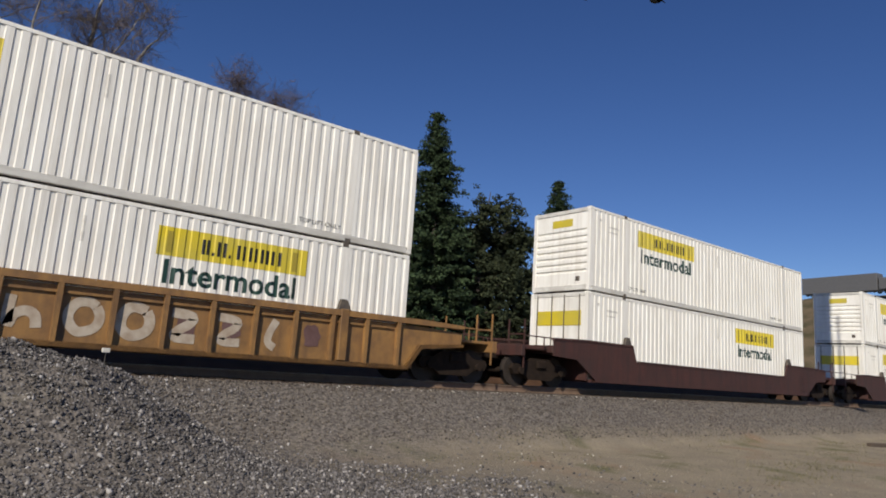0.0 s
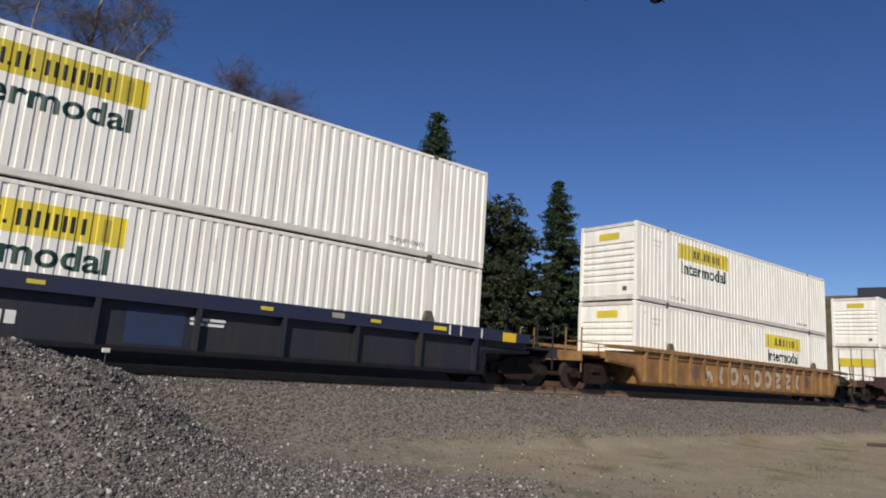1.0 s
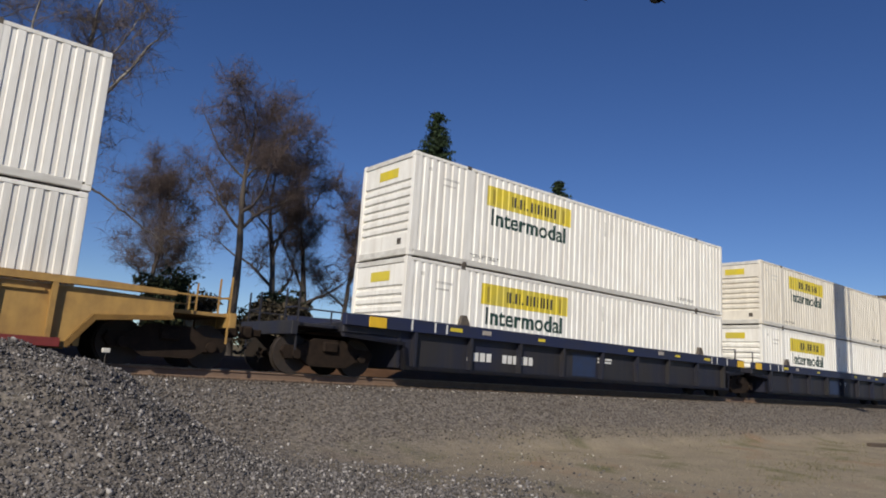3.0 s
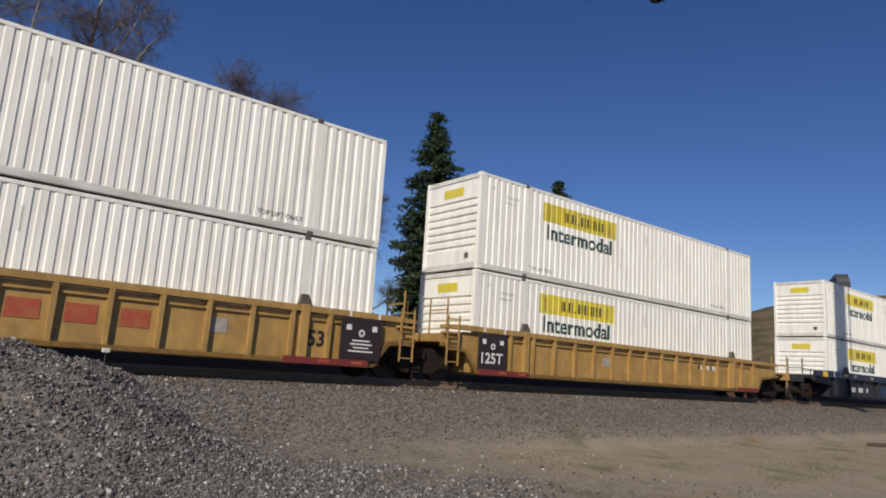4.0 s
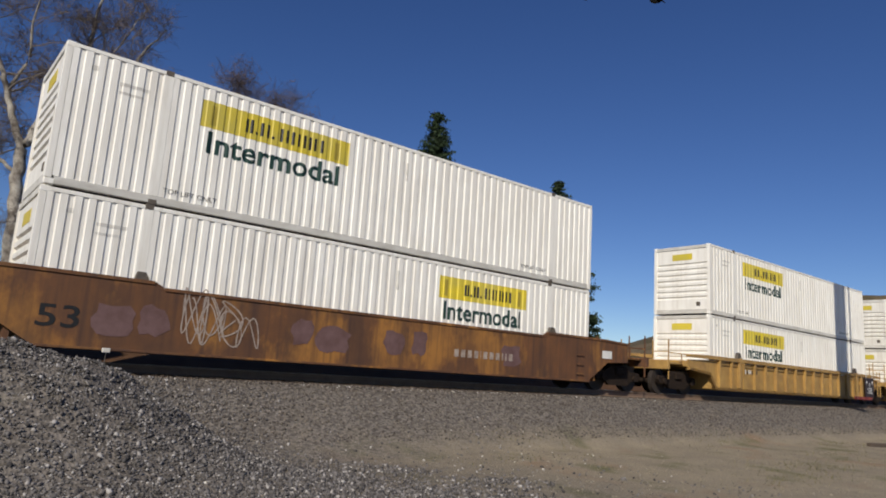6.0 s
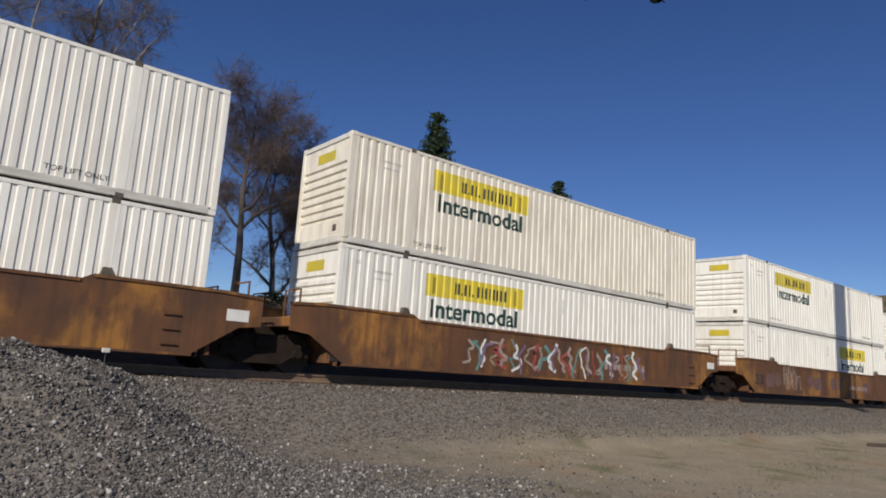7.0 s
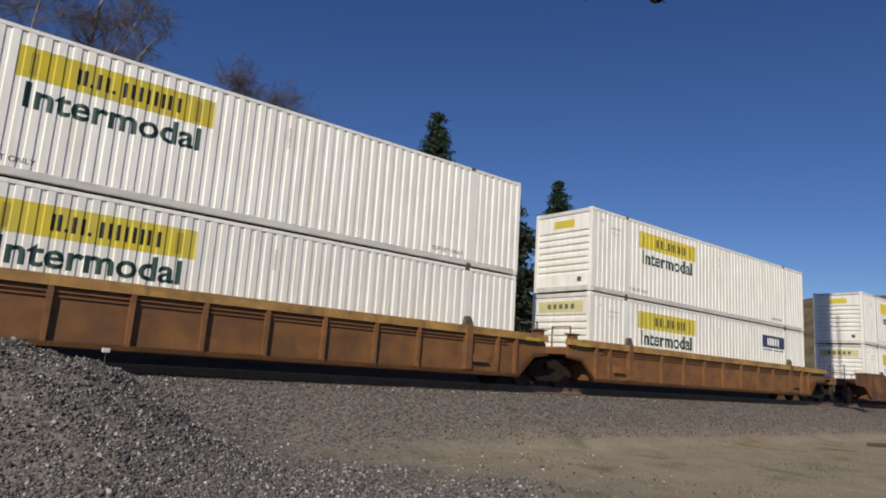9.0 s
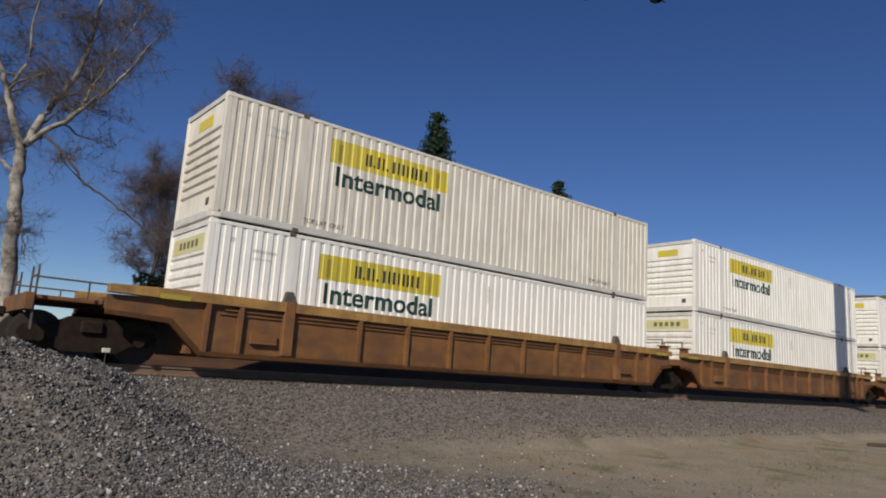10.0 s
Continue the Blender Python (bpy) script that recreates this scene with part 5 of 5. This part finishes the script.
def fir(x, y, tall, radius, seed, label):
    rng = np.random.default_rng(seed)
    tree = tagged(new("fir_tree"), label, "tree", "evergreen trees behind the track")
    tree.location = (x, y, float(height(x, y)) - 0.05)
    trunk = limb(rng, (0, 0, 0), (-0.035, 0.028, 1), tall, tall * 0.016, 0.02, 0.004, 0.0, 12)
    axis = np.array([-0.035, 0.028, 1.0])
    part("trunk", tubes("trunk", [trunk], M["bark"], 8), None, tree)
    br, cs, sz = [], [], []
    z = tall * 0.06
    while z < tall * 0.985:
        f = 1 - z / tall
        reach = radius * (f ** 0.72) * rng.uniform(0.75, 1.15) + 0.12
        for k in range(9):
            a = rng.uniform(0, math.tau)
            ln = reach * rng.uniform(0.6, 1.12)
            base = axis * z
            w = np.array([math.cos(a), math.sin(a), 0.15])
            p = limb(rng, base, w, ln, 0.045 * f + 0.012, 0.008, 0.05, -0.05, 4)
            br.append(p)
            for q in np.linspace(0.2, 1.0, max(int(ln / 0.30), 2)):
                i = min(int(q * 4), 3)
                pt = p[i][0] + (p[i + 1][0] - p[i][0]) * (q * 4 - i)
                cs.append(pt)
                sz.append(0.26 + 0.22 * f)
        z += 0.30 + 0.32 * f
    part("branchwork", tubes("branchwork", br, M["bark"], 4), None, tree)
    v, f = sprays(rng, np.array(cs), np.array(sz), 0.35, 15)
    part("crown", raw_mesh("crown", v, f, M["needles"]), None, tree)["kind"] = "stuff"
    return tree


def broad_tree(x, y, tall, radius, seed, label, leaf="leaves", low=0.15, name="evergreen_tree"):
    rng = np.random.default_rng(seed)
    tree = tagged(new(name), label, "tree" if name != "bush" else "bush", "evergreen trees behind the track" if name != "bush" else "bushes behind the track")
    tree.location = (x, y, float(height(x, y)) - 0.05)
    trunk = limb(rng, (0, 0, 0), (0, 0, 1), tall * 0.8, tall * 0.02, 0.03, 0.03, 0.05, 10)
    part("trunk", tubes("trunk", [trunk], M["bark"], 8), None, tree)
    br, cs, sz = [], [], []
    for k in range(int(26 + tall)):
        h = rng.uniform(low, 0.98)
        base = trunk[min(int(h * 9), 9)][0]
        a = rng.uniform(0, math.tau)
        w = np.array([math.cos(a), math.sin(a), rng.uniform(0.1, 0.9)])
        ln = radius * rng.uniform(0.6, 1.1) * (1.05 - 0.5 * abs(h - 0.4))
        p = limb(rng, base, w, ln, 0.07, 0.015, 0.12, 0.02, 5)
        br.append(p)
        for q in np.linspace(0.3, 1.0, 6):
            i = min(int(q * 5), 4)
            for m in range(4):
                cs.append(p[i][0] + (p[i + 1][0] - p[i][0]) * (q * 5 - i) + rng.normal(0, radius * 0.13, 3))
                sz.append(rng.uniform(0.25, 0.45))
    part("branchwork", tubes("branchwork", br, M["bark"], 4), None, tree)
    v, f = sprays(rng, np.array(cs), np.array(sz), 0.1, 26)
    part("crown", raw_mesh("crown", v, f, M[leaf]), None, tree)["kind"] = "stuff"
    return tree


def build_trees():
    lean = (-0.03, 0.025)
    fir(36.6, 30.2, 23.5, 5.4, 11, "tall dark green fir tree with a pointed crown")
    fir(51.3, 28.6, 20.0, 4.9, 12, "dark green fir tree behind the railway")
    fir(39.6, 33.5, 17.0, 5.0, 17, "shorter dark fir tree beside a taller one")
    broad_tree(41.4, 31.4, 22.0, 4.8, 13, "dense rounded dark evergreen tree")
    broad_tree(46.3, 30.2, 19.8, 3.9, 14, "dense dark evergreen tree with narrow crown")
    broad_tree(44.5, 34.0, 14.0, 4.5, 15, "dense dark evergreen tree among firs")
    bare_tree(20.0, 33.9, 24.2, 6.2, 21, M["bark"], M["twigs"], "tall bare deciduous tree with reddish twigs", 0.5, lean, 9)
    bare_tree(25.2, 37.2, 21.0, 6.2, 22, M["bark"], M["twigs"], "bare deciduous tree with spreading limbs", 0.32, lean, 8)
    bare_tree(28.4, 37.9, 21.5, 6.2, 23, M["bark"], M["twigs"], "bare deciduous tree with spreading limbs", 0.32, lean, 8)
    bare_tree(32.0, 38.0, 17.5, 5.0, 24, M["bark"], M["twigs"], "smaller bare deciduous tree", 0.3, lean)
    bare_tree(20.2, 56.5, 21.0, 7.0, 25, M["bark"], M["twigs"], "distant bare deciduous tree", 0.3, lean, 10, 24)
    sycamore(4.5, 26.3, -39.5, 26)
    rng = np.random.default_rng(3)
    for k in range(15):
        x = 16 + k * 3.1 + rng.uniform(-1, 1)
        broad_tree(x, 33 + rng.uniform(-2, 10), rng.uniform(3.5, 7.0), rng.uniform(1.8, 3.0), 40 + k,
                   "low dry brush and evergreen bush", "brush" if k % 3 else "leaves", 0.05, "bush")


build_trees()


# ---------------------------------------------------------------- small things beside the track
def build_stake():
    x, y = 2.92, -3.3
    z = float(height(x, y))
    stake = tagged(new("marker_stake"), "thin rusty survey stake with a white cap", "stake")
    stake.location = (x, y, z)
    bm = bmesh.new()
    box(bm, -0.006, 0.006, -0.006, 0.006, -0.15, 0.22 - z, 0.001)
    part("post", bm, M["crib"], stake)
    bm = bmesh.new()
    box(bm, -0.06, 0.06, -0.04, 0.04, 0.22 - z, 0.295 - z, 0.006)
    part("cap", bm, M["pale_stone"], stake, "white painted cap")


def build_weeds():
    """Thin dry grass in loose patches on the dirt."""
    rng = np.random.default_rng(51)
    px, py = [], []
    for cx, cy, r, n in ((17.0, -8.7, 1.3, 420), (14.2, -9.6, 0.9, 220), (22.5, -7.4, 1.6, 320), (19.5, -4.9, 1.2, 260), (12.0, -4.6, 0.9, 160), (26.0, -6.0, 1.2, 200), (10.5, -6.2, 0.8, 120)):
        px.append(cx + rng.normal(0, r, n) * 1.4)
        py.append(cy + rng.normal(0, r * 0.35, n))
    px, py = np.concatenate(px), np.concatenate(py)
    n = len(px)
    base = np.stack([px, py, height(px, py) - 0.01], -1)
    a = rng.uniform(0, math.tau, n)
    side = np.stack([np.cos(a), np.sin(a), 0 * a], -1) * rng.uniform(0.004, 0.010, n)[:, None]
    tall = rng.uniform(0.03, 0.11, n)
    top = base + np.stack([rng.normal(0, 0.04, n), rng.normal(0, 0.04, n), tall], -1)
    v = np.stack([base - side, base + side, top], 1).reshape(-1, 3)
    tagged(new("dry_grass", raw_mesh("dry_grass", v, np.arange(n * 3).reshape(-1, 3), M["dry_grass"])), "sparse dry olive grass on packed dirt", "grass", kind="stuff")


def build_timber():
    """An old timber lying on the dirt."""
    x, y = 29.2, -7.0
    bm = bmesh.new()
    box(bm, -2.4, 2.4, -0.10, 0.10, -0.03, 0.13, 0.02)
    timber = tagged(new("timber", data_of("timber", bm, M["tie"])), "dark weathered timber lying on the dirt", "timber")
    timber.matrix_basis = pose(x, y, float(height(x, y)), 0, 0, -14)


M["dry_grass"] = island_material("dry_olive_grass", (0.05, 0.055, 0.022), (0.20, 0.17, 0.085))
build_stake()
build_timber()
build_weeds()


# ---------------------------------------------------------------- out of view: an invented mast, added to cast the shadow across the train
def build_mast():
    k = 13.0
    x, y = 38.6 - 0.82 * k, -1.3 - 0.57 * k
    z = float(height(x, y))
    mast = tagged(new("shadow_mast"), "unseen steel mast added to cast the shadow band on the train", "mast")
    mast.location = (x, y, z)
    # the foot stands well aside, so the shaft's own shadow stays out of view
    foot = Vector((13.0, 0.0, 0))
    bm = bmesh.new()
    bmesh.ops.create_cone(bm, cap_ends=True, segments=24, radius1=0.20, radius2=0.14, depth=22.0, matrix=Matrix.Translation(foot + Vector((0, 0, 11.0))))
    part("shaft", bm, M["pole"], mast)
    arm = tubes("arm", [[(np.array(foot + Vector((0, 0, 21.6))), 0.11), (np.array((6.0, 0.0, 21.8)), 0.10), (np.array((0.0, 0.0, 21.5)), 0.09)]], M["pole"], 10)
    part("arm", arm, None, mast, "unseen arm that carries the shadow-casting cylinder")
    # hanging cylinder, added only to throw the broad vertical shadow
    bm = bmesh.new()
    bmesh.ops.create_cone(bm, cap_ends=True, segments=24, radius1=0.42, radius2=0.42, depth=13.4, matrix=Matrix.Translation((0, 0, 14.8)))
    part("shroud", bm, M["pole"], mast, "unseen wide cylinder that casts the shadow band")
    # slim pole beside it, added to throw the thin second shadow line
    bm = bmesh.new()
    bmesh.ops.create_cone(bm, cap_ends=True, segments=12, radius1=0.05, radius2=0.05, depth=9, matrix=Matrix.Translation((0.40, -0.58, 12.6)))
    box(bm, 0, 0.40, -0.6, -0.56, 12.0, 12.06)
    box(bm, -0.03, 0.03, -0.6, -0.3, 12.0, 12.06)
    part("conduit", bm, M["pole"], mast)
    bm = bmesh.new()
    bmesh.ops.create_cone(bm, cap_ends=True, segments=24, radius1=0.7, radius2=0.7, depth=0.3, matrix=Matrix.Translation(foot + Vector((0, 0, 0.1))))
    part("footing", bm, M["pole"], mast)


build_mast()


def build_overhang():
    """A tree behind the camera; one twig with dry leaves hangs down into the top of the view."""
    rng = np.random.default_rng(31)
    x, y = 3.0, -21.0
    tree = tagged(new("overhanging_tree"), "bare tree with a twig of dry leaves overhanging the dirt", "tree")
    z = float(height(x, y))
    tree.location = (x, y, z - 0.05)
    trunk = limb(rng, (0, 0, 0), (0, 0, 1), 6.5, 0.16, 0.06, 0.03, 0.02, 10)
    part("trunk", tubes("trunk", [trunk], M["bark"], 9), None, tree)
    tip_ = Vector((2.19, -14.26, 1.80)) - Vector(tree.location)
    start = Vector(trunk[7][0])
    path = [start.lerp(tip_ + Vector((0, 0, 0.75)), k / 8) + Vector((0, 0, 0.9 * math.sin(k / 8 * math.pi))) for k in range(9)]
    part("bough", tubes("bough", [[(np.array(p), 0.055 - 0.005 * k) for k, p in enumerate(path)]], M["bark"], 7), None, tree)
    for k, (dx, dy, drop) in enumerate(((0.0, 0.0, 0.0), (-0.20, 0.24, 0.0))):
        end = tip_ + Vector((dx, dy, 0.025 if k else 0.0))
        part("twig", tubes("twig", [[(np.array(path[8 - k]), 0.008), (np.array(path[8 - k].lerp(end, 0.6)) + [0.02, 0, 0], 0.005), (np.array(end), 0.004)]], M["bark"], 5), None, tree)
        for m in range(3 if k == 0 else 1):
            bm = bmesh.new()
            a = m * 2.1
            o = end + Vector((0.012 * math.cos(a), 0.012 * math.sin(a), -0.004))
            ring = [o + Vector((0.028 * math.cos(t) * math.cos(a) - 0.010 * math.sin(t) * math.sin(a), 0.028 * math.cos(t) * math.sin(a) + 0.010 * math.sin(t) * math.cos(a),
                                -0.012 + 0.016 * math.sin(t))) for t in [q * math.tau / 10 for q in range(10)]]
            bm.faces.new([bm.verts.new(p) for p in ring])
            bmesh.ops.solidify(bm, geom=bm.faces[:], thickness=0.002)
            part("leaf", bm, M["ink_black"], tree, "dark dry leaf")


build_overhang()


def semi_truck(paint, words):
    """A lorry with a box trailer, far off on the hill road; its origin is under the trailer's middle."""
    t = tagged(new("semi_truck"), words, "truck", "trucks on the hill road")
    bm = bmesh.new()
    box(bm, -8.0, 8.0, -1.3, 1.3, 0.45, 4.1, 0.05)
    part("trailer", bm, paint, t)
    bm = bmesh.new()
    prism(bm, [(8.3, 0.7), (11.4, 0.7), (11.4, 1.8), (10.7, 2.0), (10.4, 2.9), (8.3, 3.2)], -1.2, 1.2)
    part("cab", bm, paint, t)
    for x in (-6.8, -5.5, 7.4, 8.7, 10.9):
        for y in (-1.15, 0.95):
            bm = bmesh.new()
            disc(bm, x, 0.5, 0.5, y, y + 0.2, 14)
            part("wheel", bm, M["ink_black"], t)
    return t


M["truck_navy"] = mat("navy_trailer_paint", (0.008, 0.010, 0.024), 0.6)
M["truck_grey"] = mat("grey_trailer_paint", (0.11, 0.11, 0.115), 0.6)
LORRIES = [(semi_truck(M["truck_navy"], "dark navy box trailer truck on the hill road"), 4.42), (semi_truck(M["truck_grey"], "grey box trailer truck on the hill road"), 0.28),
           (semi_truck(M["truck_navy"], "dark navy box trailer truck on the hill road"), 0.72)]
ROAD = ((-40.0, 430.0, 145.0), (-2.0, 245.0, 78.0), (-0.9, 190.0, 56.0), (-0.3, 160.0, 44.0), (0.0, 159.3, 38.5), (0.35, 161.0, 30.5), (0.95, 165.0, 16.0), (2.5, 173.0, -20.0), (40.0, 185.0, -60.0))


def road_at(t):
    """Place and heading on the hill road, t seconds after passing its crest."""
    ts = [r[0] for r in ROAD]
    x, y = float(np.interp(t, ts, [r[1] for r in ROAD])), float(np.interp(t, ts, [r[2] for r in ROAD]))
    x2, y2 = float(np.interp(t + 0.05, ts, [r[1] for r in ROAD])), float(np.interp(t + 0.05, ts, [r[2] for r in ROAD]))
    return x, y, math.degrees(math.atan2(y2 - y, x2 - x))


# ---------------------------------------------------------------- what moves
DRIFT = ((0.0, 0.15), (0.5, 0.13), (1.0, 0.09), (1.5, 0.06), (2.0, 0.0), (3.5, 0.15), (4.0, 0.13), (4.5, 0.19), (5.0, 0.25), (5.5, -0.32), (6.0, -0.38),
         (7.5, 0.10), (8.0, -0.03), (8.5, 0.08), (9.0, 0.08), (9.5, 0.10), (10.0, -0.08))


def motions():
    for ob, s, z in MOVING:
        walk(ob, [(t, pose(s + SPEED * t + d, 0, z)) for t, d in DRIFT])
    for ob, t0 in LORRIES:
        rows = []
        for t in (0.0, 0.3, 0.6, 1.0, 1.5, 2.4, 3.3, 3.5, 3.7, 3.9, 4.1, 4.3, 4.5, 4.8, 5.2, 6.0, 7.5, 10.0):
            x, y, turn = road_at(t - t0)
            rows.append((t, pose(x, y, float(height(x, y)), 0, 0, turn)))
        walk(ob, rows)


motions()
